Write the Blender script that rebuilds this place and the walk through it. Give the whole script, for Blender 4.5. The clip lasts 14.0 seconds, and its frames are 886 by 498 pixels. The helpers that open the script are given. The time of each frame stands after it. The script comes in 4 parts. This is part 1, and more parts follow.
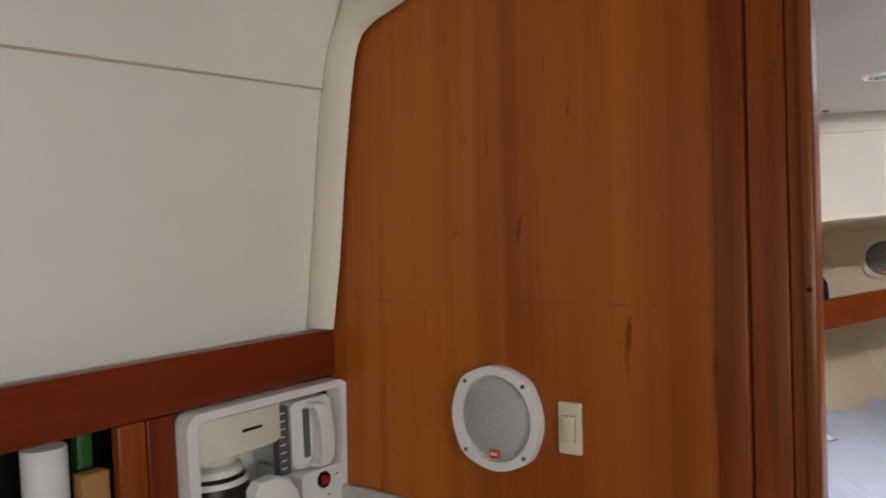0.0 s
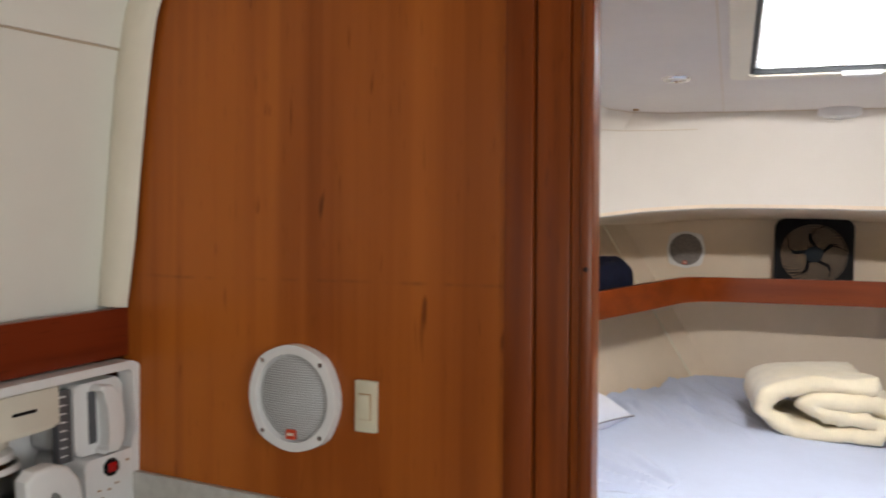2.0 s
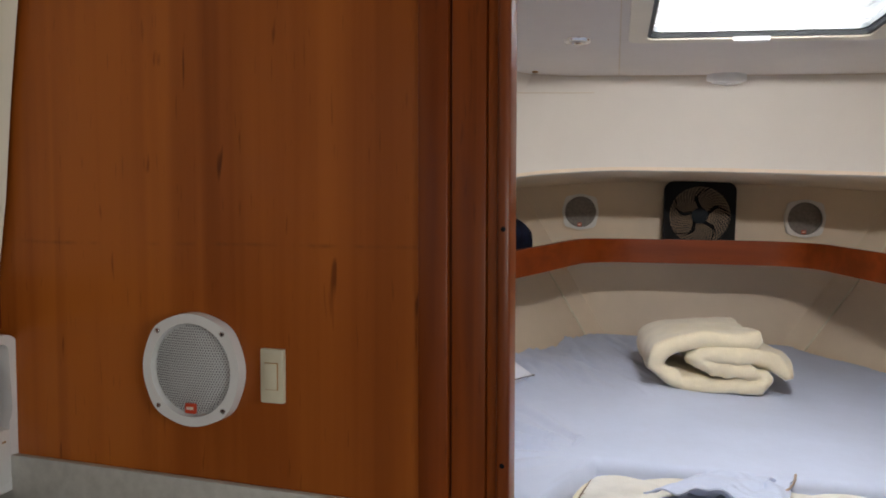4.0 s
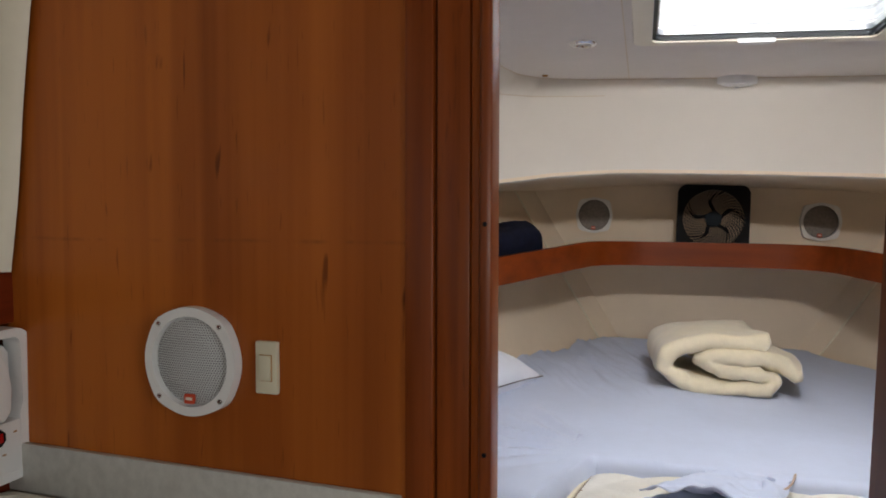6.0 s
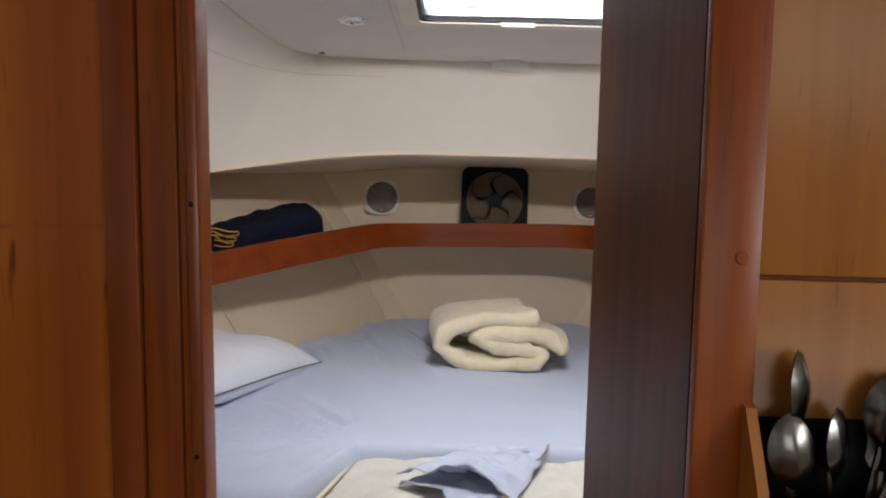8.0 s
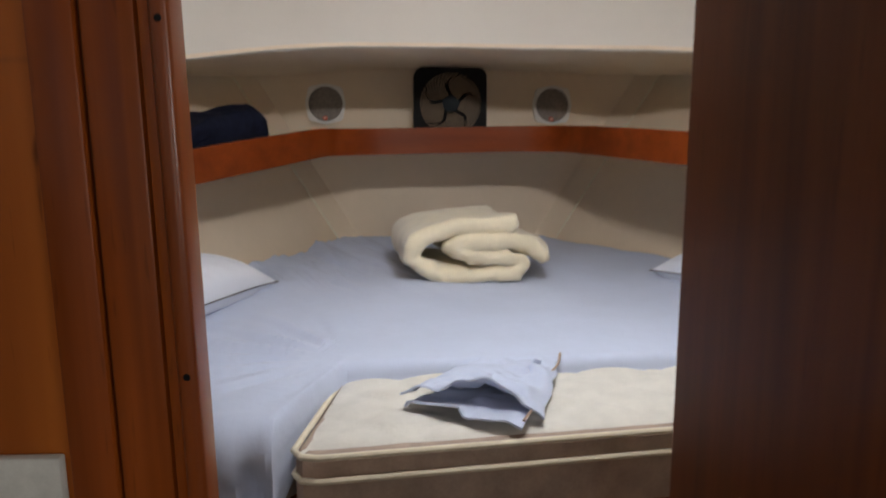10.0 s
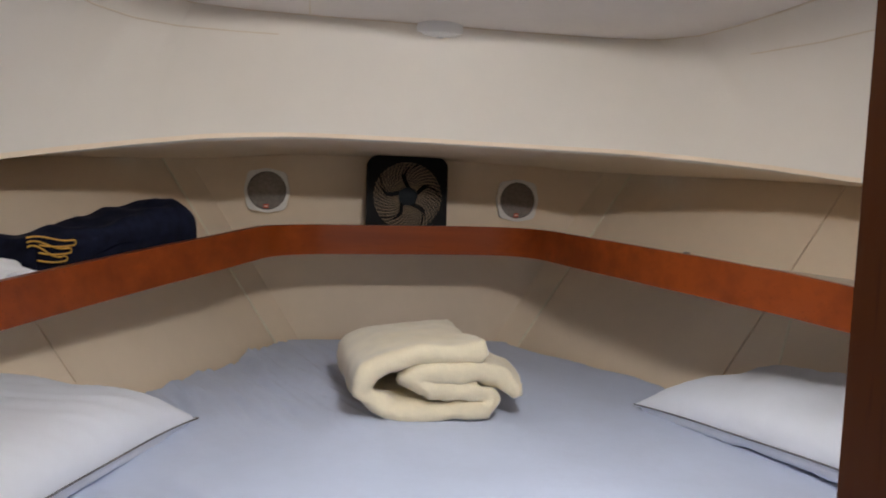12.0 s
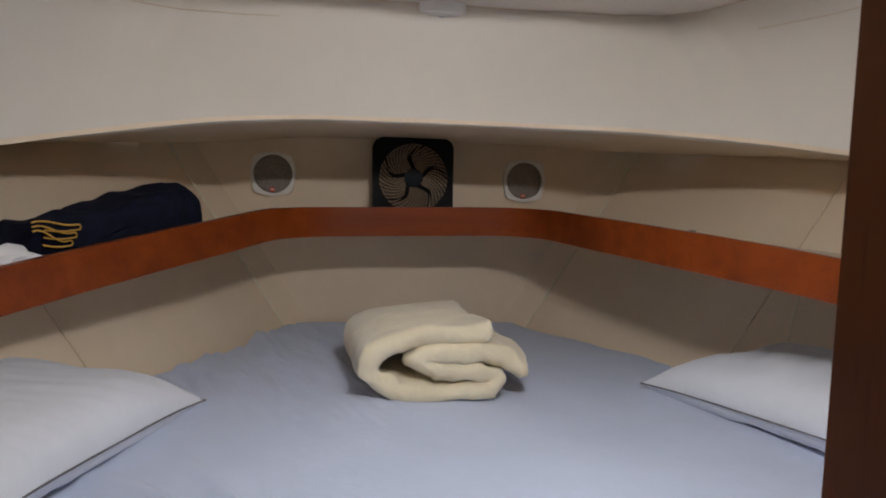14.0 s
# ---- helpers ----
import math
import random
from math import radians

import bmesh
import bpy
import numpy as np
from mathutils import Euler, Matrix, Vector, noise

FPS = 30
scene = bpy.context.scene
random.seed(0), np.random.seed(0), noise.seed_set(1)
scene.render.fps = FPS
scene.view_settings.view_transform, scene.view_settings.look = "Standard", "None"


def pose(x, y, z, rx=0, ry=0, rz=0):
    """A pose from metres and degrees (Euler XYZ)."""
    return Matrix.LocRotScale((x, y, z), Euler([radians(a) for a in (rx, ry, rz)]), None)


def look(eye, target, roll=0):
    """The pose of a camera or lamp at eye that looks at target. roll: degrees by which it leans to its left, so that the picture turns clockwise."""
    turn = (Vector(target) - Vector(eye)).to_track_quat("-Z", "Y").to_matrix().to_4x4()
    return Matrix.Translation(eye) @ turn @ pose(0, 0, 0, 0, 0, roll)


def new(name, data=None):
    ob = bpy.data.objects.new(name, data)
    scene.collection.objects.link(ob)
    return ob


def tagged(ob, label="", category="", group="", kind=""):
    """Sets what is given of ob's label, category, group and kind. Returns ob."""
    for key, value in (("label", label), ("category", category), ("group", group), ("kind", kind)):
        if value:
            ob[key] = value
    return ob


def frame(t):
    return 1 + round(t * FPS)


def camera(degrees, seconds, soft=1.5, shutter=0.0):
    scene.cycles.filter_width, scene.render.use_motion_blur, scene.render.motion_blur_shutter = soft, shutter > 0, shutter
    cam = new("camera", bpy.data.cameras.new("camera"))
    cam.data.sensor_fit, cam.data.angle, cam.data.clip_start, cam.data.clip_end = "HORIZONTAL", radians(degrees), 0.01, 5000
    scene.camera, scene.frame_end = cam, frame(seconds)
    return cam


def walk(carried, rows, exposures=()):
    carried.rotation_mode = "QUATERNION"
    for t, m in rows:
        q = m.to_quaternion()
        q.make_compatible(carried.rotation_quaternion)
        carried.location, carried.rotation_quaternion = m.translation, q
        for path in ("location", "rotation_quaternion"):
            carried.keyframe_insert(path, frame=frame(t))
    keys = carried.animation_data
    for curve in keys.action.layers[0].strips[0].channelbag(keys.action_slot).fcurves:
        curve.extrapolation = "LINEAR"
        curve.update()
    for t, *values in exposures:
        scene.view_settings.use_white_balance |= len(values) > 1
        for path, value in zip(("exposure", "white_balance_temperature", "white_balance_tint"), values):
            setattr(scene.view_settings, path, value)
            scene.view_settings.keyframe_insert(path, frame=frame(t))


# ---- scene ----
cam = camera(60.5, 14.0, soft=1.8, shutter=0.4)
PATH = [
    (0, (-0.514, 0.049, 1.396), (-1.582, 1.741, 1.386), 0.3),
    (0.5, (-0.518, 0.035, 1.38), (-1.646, 1.687, 1.369), 0.9),
    (1, (-0.508, 0.036, 1.378), (-1.577, 1.726, 1.344), 1.2),
    (1.5, (-0.488, 0.05, 1.384), (-1.441, 1.807, 1.339), 1.0),
    (2, (-0.463, 0.089, 1.384), (-1.173, 1.959, 1.347), 1.9),
    (2.5, (-0.454, 0.109, 1.379), (-1.024, 2.026, 1.329), 2.3),
    (3, (-0.463, 0.128, 1.374), (-0.969, 2.061, 1.288), 1.8),
    (3.5, (-0.484, 0.135, 1.372), (-0.98, 2.07, 1.274), 2.1),
    (3.7, (-0.499, 0.123, 1.377), (-0.932, 2.072, 1.256), 1.7),
    (6, (-0.444, 0.103, 1.366), (-0.948, 2.035, 1.261), 1.7),
    (6.5, (-0.413, 0.086, 1.36), (-0.934, 2.013, 1.24), 1.5),
    (7, (-0.356, 0.075, 1.349), (-0.867, 2.002, 1.197), 0.8),
    (7.5, (-0.321, 0.11, 1.353), (-0.607, 2.082, 1.183), 1.1),
    (7.7, (-0.328, 0.138, 1.364), (-0.479, 2.128, 1.228), 1.9),
    (9.8, (-0.457, 0.327, 1.313), (-0.262, 2.304, 1.076), 0.7),
    (10, (-0.466, 0.374, 1.272), (-0.282, 2.342, 0.963), 0.2),
    (10.5, (-0.467, 0.453, 1.307), (-0.444, 2.416, 0.926), -0.3),
    (11, (-0.443, 0.554, 1.341), (-0.486, 2.531, 1.04), 1.8),
    (11.5, (-0.447, 0.614, 1.368), (-0.306, 2.596, 1.141), 2.4),
    (12, (-0.479, 0.661, 1.377), (-0.141, 2.627, 1.228), 2.4),
    (12.5, (-0.507, 0.682, 1.359), (-0.069, 2.626, 1.183), 2.4),
    (13, (-0.495, 0.681, 1.38), (-0.145, 2.641, 1.199), 2.8),
    (13.5, (-0.481, 0.663, 1.384), (-0.197, 2.635, 1.21), 2.7),
    (14, (-0.462, 0.66, 1.373), (-0.155, 2.626, 1.178), 1.7),
]
walk(cam, [(t, look(eye, target, roll)) for t, eye, target, roll in PATH], [(0, -0.12), (0.6, 0.12), (1.5, 0.2), (2, 0.05), (3, -0.3), (3.6, -0.45), (6, -0.55), (7.5, -0.55), (10, -0.62), (11, -0.4), (11.5, -0.4), (12.5, -0.7), (14, -0.86)])

# ---- frames of reference: the galley bulkhead leans a little against the berth ----
G = Matrix.Translation((-0.85, 0.998, 1.1)) @ pose(0, 0, 0, 0, -1.7, -6) @ Matrix.Translation((0, 0, -1.1))
S = G @ Matrix.Translation((-0.515, 0, 1.267)) @ pose(0, 0, 0, 2.7, 0, 0)
CX = -0.2  # centreline of the forward cabin
I4 = Matrix.Identity(4)

# ---- light ----
world = bpy.data.worlds.new("sky")
scene.world = world
world.use_nodes = True
sky = world.node_tree.nodes.new("ShaderNodeTexSky")
sky.sky_type, sky.sun_disc, sky.sun_elevation, sky.sun_rotation = "NISHITA", False, radians(50), radians(160)
bgn = world.node_tree.nodes["Background"]
bgn.inputs["Strength"].default_value = 0.12
world.node_tree.links.new(sky.outputs[0], bgn.inputs[0])


def area_lamp(name, m, sx, sy, watts, colour):
    d = bpy.data.lights.new(name, "AREA")
    d.shape, d.size, d.size_y, d.energy, d.color = "RECTANGLE", sx, sy, watts, colour
    ob = new(name, d)
    ob.matrix_world = m
    return ob


sun = bpy.data.lights.new("sun", "SUN")
sun.energy, sun.angle, sun.color = 3.0, radians(0.6), (1.0, 0.95, 0.88)
new("sun", sun).matrix_world = look((0, -2, 6), (0.4, -0.6, 0))
area_lamp("hatch_daylight", look((-0.19, 1.20, 1.795), (-0.22, 2.4, 1.08)), 0.20, 0.04, 9.6, (1.0, 0.97, 0.955))
area_lamp("aft_daylight", look((0.1, -2.35, 1.45), (-0.3, 1.0, 1.25)), 1.5, 0.8, 10.0, (1.0, 0.95, 0.88))
area_lamp("side_daylight", look((1.42, -0.55, 1.52), (-1.0, -0.2, 1.3)), 1.2, 0.36, 23.0, (0.96, 0.975, 0.96))

# ---- materials ----


def mat(name, colour, rough=0.5, metal=0.0, coat=0.0, vary=0.08, scale=6.0, stretch=(1, 1, 1), bump=0.0, bscale=200.0, bdist=0.001, dark=None, spec=0.5, sheen=0.0):
    m = bpy.data.materials.new(name)
    m.use_nodes = True
    t = m.node_tree
    b = t.nodes["Principled BSDF"]
    b.inputs["Roughness"].default_value, b.inputs["Metallic"].default_value = rough, metal
    b.inputs["Coat Weight"].default_value, b.inputs["Coat Roughness"].default_value = coat, 0.12
    b.inputs["Specular IOR Level"].default_value = spec
    b.inputs["Sheen Weight"].default_value = sheen
    co = t.nodes.new("ShaderNodeTexCoord")
    mp = t.nodes.new("ShaderNodeMapping")
    mp.inputs["Scale"].default_value = stretch
    t.links.new(co.outputs["Object"], mp.inputs["Vector"])
    n1 = t.nodes.new("ShaderNodeTexNoise")
    n1.inputs["Scale"].default_value, n1.inputs["Detail"].default_value = scale, 6
    t.links.new(mp.outputs[0], n1.inputs["Vector"])
    n2 = t.nodes.new("ShaderNodeTexNoise")
    n2.inputs["Scale"].default_value, n2.inputs["Detail"].default_value = scale * 9, 3
    t.links.new(mp.outputs[0], n2.inputs["Vector"])
    add = t.nodes.new("ShaderNodeMath")
    add.operation = "MULTIPLY_ADD"
    add.inputs[1].default_value = 0.3
    t.links.new(n2.outputs["Fac"], add.inputs[0])
    t.links.new(n1.outputs["Fac"], add.inputs[2])
    r = t.nodes.new("ShaderNodeValToRGB")
    lo = dark or tuple(c * (1 - 2.2 * vary) for c in colour)
    r.color_ramp.elements[0].position, r.color_ramp.elements[1].position = 0.42, 0.86
    r.color_ramp.elements[0].color, r.color_ramp.elements[1].color = (*lo, 1), (*(min(1, c * (1 + vary)) for c in colour), 1)
    t.links.new(add.outputs[0], r.inputs[0])
    t.links.new(r.outputs[0], b.inputs["Base Color"])
    if bump:
        n3 = t.nodes.new("ShaderNodeTexNoise")
        n3.inputs["Scale"].default_value, n3.inputs["Detail"].default_value = bscale, 4
        t.links.new(mp.outputs[0], n3.inputs["Vector"])
        bp = t.nodes.new("ShaderNodeBump")
        bp.inputs["Strength"].default_value, bp.inputs["Distance"].default_value = bump, bdist
        t.links.new(n3.outputs["Fac"], bp.inputs["Height"])
        t.links.new(bp.outputs[0], b.inputs["Normal"])
    return m


def wood(name, light, dark, along="z", rough=0.32, coat=0.35, band=7.0, stain=None, stripes=0.0, figure=0.0):
    """Varnished veneer: broad bands, fine streaks and small dark flecks, drawn out along the grain."""
    m = bpy.data.materials.new(name)
    m.use_nodes = True
    t = m.node_tree
    b = t.nodes["Principled BSDF"]
    b.inputs["Roughness"].default_value, b.inputs["Coat Weight"].default_value, b.inputs["Coat Roughness"].default_value = rough, coat, 0.2
    b.inputs["Specular IOR Level"].default_value = 0.22
    co = t.nodes.new("ShaderNodeTexCoord")

    def noise_at(sc, long, detail, distort=0.0):
        mp = t.nodes.new("ShaderNodeMapping")
        mp.inputs["Scale"].default_value = tuple(long if a == along else 1.0 for a in "xyz")
        t.links.new(co.outputs["Object"], mp.inputs[0])
        n = t.nodes.new("ShaderNodeTexNoise")
        n.inputs["Scale"].default_value, n.inputs["Detail"].default_value, n.inputs["Distortion"].default_value = sc, detail, distort
        t.links.new(mp.outputs[0], n.inputs["Vector"])
        return n.outputs["Fac"]

    def math_(op, a, bb):
        n = t.nodes.new("ShaderNodeMath")
        n.operation = op
        for k, v in enumerate((a, bb)):
            if isinstance(v, (int, float)):
                n.inputs[k].default_value = v
            else:
                t.links.new(v, n.inputs[k])
        return n.outputs[0]

    broad = noise_at(band, 0.06, 3, 0.6)
    streak = noise_at(band * 14, 0.02, 4)
    cloud = noise_at(2.2, 0.6, 2)
    f = math_("ADD", math_("ADD", math_("MULTIPLY", broad, 0.40), math_("MULTIPLY", noise_at(band * 3.5, 0.03, 2, 0.3), 0.24)), math_("ADD", math_("MULTIPLY", streak, 0.07), math_("MULTIPLY", cloud, 0.29)))
    r = t.nodes.new("ShaderNodeValToRGB")
    e = r.color_ramp.elements
    e[0].position, e[1].position = 0.41, 0.57
    e[0].color, e[1].color = (*dark, 1), (*light, 1)
    t.links.new(f, r.inputs[0])
    fleck = noise_at(190, 0.09, 1)
    fr = t.nodes.new("ShaderNodeValToRGB")
    fr.color_ramp.elements[0].position, fr.color_ramp.elements[1].position = 0.67, 0.75
    fr.color_ramp.elements[0].color, fr.color_ramp.elements[1].color = (1, 1, 1, 1), (0.45, 0.42, 0.4, 1)
    t.links.new(fleck, fr.inputs[0])
    mx = t.nodes.new("ShaderNodeMix")
    mx.data_type, mx.blend_type = "RGBA", "MULTIPLY"
    mx.inputs[0].default_value = 0.4
    t.links.new(r.outputs[0], mx.inputs[6])
    t.links.new(fr.outputs[0], mx.inputs[7])
    colour_out = mx.outputs[2]
    for sc, long, lo, hi, tint, amount in ((band * 2.6, 0.016, 0.56, 0.68, (0.60, 0.52, 0.45), stripes), (62, 0.16, 0.67, 0.76, (0.38, 0.30, 0.25), figure)):
        # dark growth stripes, then sparse longer flecks
        if amount:
            rr = t.nodes.new("ShaderNodeValToRGB")
            rr.color_ramp.elements[0].position, rr.color_ramp.elements[1].position = lo, hi
            rr.color_ramp.elements[0].color, rr.color_ramp.elements[1].color = (1, 1, 1, 1), (*tint, 1)
            t.links.new(noise_at(sc, long, 2, 0.25), rr.inputs[0])
            m3 = t.nodes.new("ShaderNodeMix")
            m3.data_type, m3.blend_type = "RGBA", "MULTIPLY"
            m3.inputs[0].default_value = amount
            t.links.new(colour_out, m3.inputs[6])
            t.links.new(rr.outputs[0], m3.inputs[7])
            colour_out = m3.outputs[2]
    if stain is not None:
        # a faint scuffed line across the panel
        sep = t.nodes.new("ShaderNodeSeparateXYZ")
        t.links.new(co.outputs["Object"], sep.inputs[0])
        off = math_("ABSOLUTE", math_("SUBTRACT", math_("ADD", sep.outputs[2], math_("MULTIPLY", cloud, 0.012)), stain + 0.006), 0.0)
        line = math_("MAXIMUM", math_("SUBTRACT", 1.0, math_("DIVIDE", off, 0.004)), 0.0)
        patchy = math_("MULTIPLY", line, math_("MAXIMUM", math_("MULTIPLY", math_("SUBTRACT", noise_at(30, 0.5, 4), 0.42), 4.0), 0.0))
        m2 = t.nodes.new("ShaderNodeMix")
        m2.data_type, m2.blend_type = "RGBA", "MIX"
        t.links.new(math_("MINIMUM", math_("MULTIPLY", patchy, 0.5), 0.5), m2.inputs[0])
        t.links.new(colour_out, m2.inputs[6])
        m2.inputs[7].default_value = (0.10, 0.035, 0.012, 1)
        colour_out = m2.outputs[2]
    t.links.new(colour_out, b.inputs["Base Color"])
    bp = t.nodes.new("ShaderNodeBump")
    bp.inputs["Strength"].default_value, bp.inputs["Distance"].default_value = 0.12, 0.0004
    t.links.new(streak, bp.inputs["Height"])
    t.links.new(bp.outputs[0], b.inputs["Normal"])
    return m


VENEER = wood("cherry_veneer", (0.46, 0.130, 0.017), (0.30, 0.073, 0.009), rough=0.40, coat=0.10, stain=1.319, stripes=0.5, figure=0.9)
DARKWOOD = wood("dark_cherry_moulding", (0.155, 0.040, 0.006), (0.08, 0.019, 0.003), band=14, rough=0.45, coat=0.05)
MOULD = wood("cherry_moulding", (0.27, 0.060, 0.008), (0.16, 0.032, 0.004), band=14, rough=0.34, coat=0.15)
STILE = wood("cherry_stile", (0.34, 0.078, 0.009), (0.20, 0.041, 0.005), band=16, rough=0.36, coat=0.15, stripes=0.5)
JAMB = wood("glossy_cherry_jamb", (0.24, 0.055, 0.009), (0.13, 0.028, 0.005), band=14, rough=0.36, coat=0.25)
REDWOOD_Y = wood("red_mahogany_y", (0.19, 0.028, 0.007), (0.11, 0.014, 0.004), along="y", band=12, coat=0.12)
REDWOOD_Z = wood("red_mahogany_z", (0.19, 0.030, 0.007), (0.11, 0.014, 0.004), along="z", band=12, coat=0.12)
FASCIA = wood("shelf_cherry", (0.25, 0.048, 0.008), (0.16, 0.028, 0.005), along="x", band=8, coat=0.15)
TEAK = wood("honey_teak", (0.42, 0.165, 0.035), (0.30, 0.105, 0.02), band=9)
SHELFW = mat("shelf_white", (0.70, 0.66, 0.58), 0.5)
LINER = mat("galley_liner", (0.83, 0.83, 0.77), 0.42, vary=0.02, scale=2, bump=0.15, bscale=260, bdist=0.0006)
TRIMW = mat("ivory_trim", (0.80, 0.75, 0.63), 0.4, vary=0.03, scale=5)
VINYL = mat("cream_vinyl", (0.80, 0.66, 0.50), 0.55, vary=0.03, scale=3, bump=0.35, bscale=420, bdist=0.0005)
VINYLD = mat("cream_vinyl_fold", (0.67, 0.57, 0.445), 0.55, vary=0.03, scale=3, bump=0.3, bscale=420, bdist=0.0005)
HEAD = mat("headliner", (0.74, 0.69, 0.65), 0.6, vary=0.025, scale=3, bump=0.2, bscale=300, bdist=0.0004)
UPPER = mat("upper_liner", (0.74, 0.69, 0.62), 0.5, vary=0.02, scale=2, bump=0.2, bscale=300, bdist=0.0004)
FLOORM = wood("teak_sole", (0.22, 0.10, 0.04), (0.13, 0.05, 0.02), along="y", band=10)
LAMINATE = mat("speckled_laminate", (0.55, 0.54, 0.50), 0.4, vary=0.07, scale=60, bump=0.1, bscale=300)
COUNTER = mat("beige_counter", (0.44, 0.41, 0.34), 0.35, vary=0.05, scale=40)
WPLASTIC = mat("white_plastic", (0.80, 0.80, 0.80), 0.38, vary=0.02, scale=8)
CREAMPL = mat("cream_plastic", (0.72, 0.68, 0.58), 0.4, vary=0.03, scale=8)
SWITCHP = mat("almond_plastic", (0.68, 0.63, 0.48), 0.35, vary=0.03, scale=10)
GREYPL = mat("grey_grille", (0.62, 0.63, 0.64), 0.5, vary=0.04, scale=20)
PERF = mat("perforation_shadow", (0.20, 0.20, 0.21), 0.7, vary=0.05)
SPKDARK = mat("grey_speaker_mesh", (0.24, 0.21, 0.19), 0.5, metal=0.1, vary=0.12, scale=90, bump=0.5, bscale=900)
SPKRING = mat("silver_grey_ring", (0.80, 0.78, 0.75), 0.35, vary=0.04, scale=20)
BADGE = mat("orange_red_badge", (0.62, 0.07, 0.025), 0.4, vary=0.05)
BADGEW = mat("badge_bars", (0.8, 0.7, 0.6), 0.4, vary=0.02)
CHROME = mat("chrome", (0.75, 0.75, 0.76), 0.14, metal=1.0, vary=0.03)
STEEL = mat("stainless_steel", (0.20, 0.19, 0.18), 0.22, metal=1.0, vary=0.06, scale=30)
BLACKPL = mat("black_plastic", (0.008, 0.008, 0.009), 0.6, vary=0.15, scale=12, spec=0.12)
GREYB = mat("dark_grey_blade", (0.005, 0.005, 0.006), 0.65, vary=0.1, spec=0.1)
HUBM = mat("slate_hub", (0.018, 0.024, 0.030), 0.6, vary=0.1, spec=0.15)
WIRE = mat("grille_wire", (0.46, 0.33, 0.21), 0.45, metal=0.0, vary=0.1)
FANBACK = mat("fan_rear", (0.03, 0.022, 0.016), 0.6, vary=0.1)
SHEET = mat("pale_blue_sheet", (0.575, 0.635, 0.80), 0.85, vary=0.03, scale=4, bump=0.5, bscale=60, bdist=0.0015, sheen=0.2, spec=0.2)
PILLOW = mat("white_pillow_cotton", (0.76, 0.78, 0.85), 0.85, vary=0.02, scale=5, bump=0.3, bscale=40, bdist=0.002, sheen=0.2, spec=0.2)
PIPING = mat("grey_piping", (0.20, 0.19, 0.20), 0.7)
BLANKET = mat("cream_fleece", (0.82, 0.72, 0.52), 0.95, vary=0.05, scale=20, bump=0.7, bscale=330, bdist=0.0025, sheen=0.5, spec=0.1)
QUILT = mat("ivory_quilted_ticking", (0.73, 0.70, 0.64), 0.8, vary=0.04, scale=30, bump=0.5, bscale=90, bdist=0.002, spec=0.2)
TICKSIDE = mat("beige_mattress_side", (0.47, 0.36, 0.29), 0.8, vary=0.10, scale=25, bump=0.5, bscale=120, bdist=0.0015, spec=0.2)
CORD = mat("cream_cord", (0.78, 0.70, 0.54), 0.7, vary=0.04, scale=60)
NAVY = mat("navy_cloth", (0.008, 0.010, 0.024), 0.95, vary=0.2, scale=40, bump=0.5, bscale=300, spec=0.15)
GOLD = mat("gold_braid", (0.52, 0.30, 0.05), 0.6, vary=0.15, scale=120)
REDC = mat("red_cloth", (0.50, 0.04, 0.02), 0.9, vary=0.1, scale=30)
PAPERW = mat("white_cloth", (0.78, 0.78, 0.80), 0.9, vary=0.04, scale=12, bump=0.4, bscale=60)
GREENC = mat("green_packet", (0.025, 0.12, 0.02), 0.5, vary=0.1)
CARTON = mat("brown_carton", (0.42, 0.22, 0.07), 0.8, vary=0.08, scale=20)
DARKIN = mat("dark_bowl", (0.06, 0.012, 0.01), 0.25, vary=0.1)
COFFEE = mat("coffee_dark", (0.02, 0.017, 0.015), 0.2)
REDLAMP = mat("red_switch", (0.45, 0.01, 0.01), 0.25)
PORTF = mat("dark_brown_gloss", (0.035, 0.014, 0.010), 0.2, vary=0.1, coat=0.4)
GAUGE = mat("dark_gauge", (0.10, 0.10, 0.11), 0.3, vary=0.05)
GASKET = mat("black_gasket", (0.03, 0.035, 0.04), 0.6)
ALU = mat("hatch_aluminium", (0.60, 0.62, 0.64), 0.35, metal=0.9)


def glass(name, rough=0.0, colour=(1, 1, 1)):
    m = bpy.data.materials.new(name)
    m.use_nodes = True
    b = m.node_tree.nodes["Principled BSDF"]
    b.inputs["Transmission Weight"].default_value, b.inputs["Roughness"].default_value = 1.0, rough
    b.inputs["Base Color"].default_value = (*colour, 1)
    b.inputs["IOR"].default_value = 1.45
    return m


GLASS = glass("clear_glass")
ACRYLIC = glass("hatch_acrylic", 0.03, (0.95, 0.98, 1.0))

# ---- mesh helpers ----


def mesh_object(name, bm, material, smooth=True, angle=35):
    me = bpy.data.meshes.new(name)
    bmesh.ops.recalc_face_normals(bm, faces=bm.faces)
    if smooth:
        lim = radians(angle)
        for f in bm.faces:
            f.smooth = True
        for e in bm.edges:
            if len(e.link_faces) == 2 and e.calc_face_angle(0) > lim:
                e.smooth = False
    bm.to_mesh(me)
    bm.free()
    me.materials.append(material)
    return new(name, me)


def thing(name, m, label, category, group="", kind=""):
    ob = new(name)
    ob.matrix_world = m
    return tagged(ob, label, category, group, kind)


def part(name, bm, material, parent, label="", smooth=True, angle=35):
    ob = mesh_object(name, bm, material, smooth, angle)
    ob.parent = parent
    if label:
        ob["label"] = label
    return ob


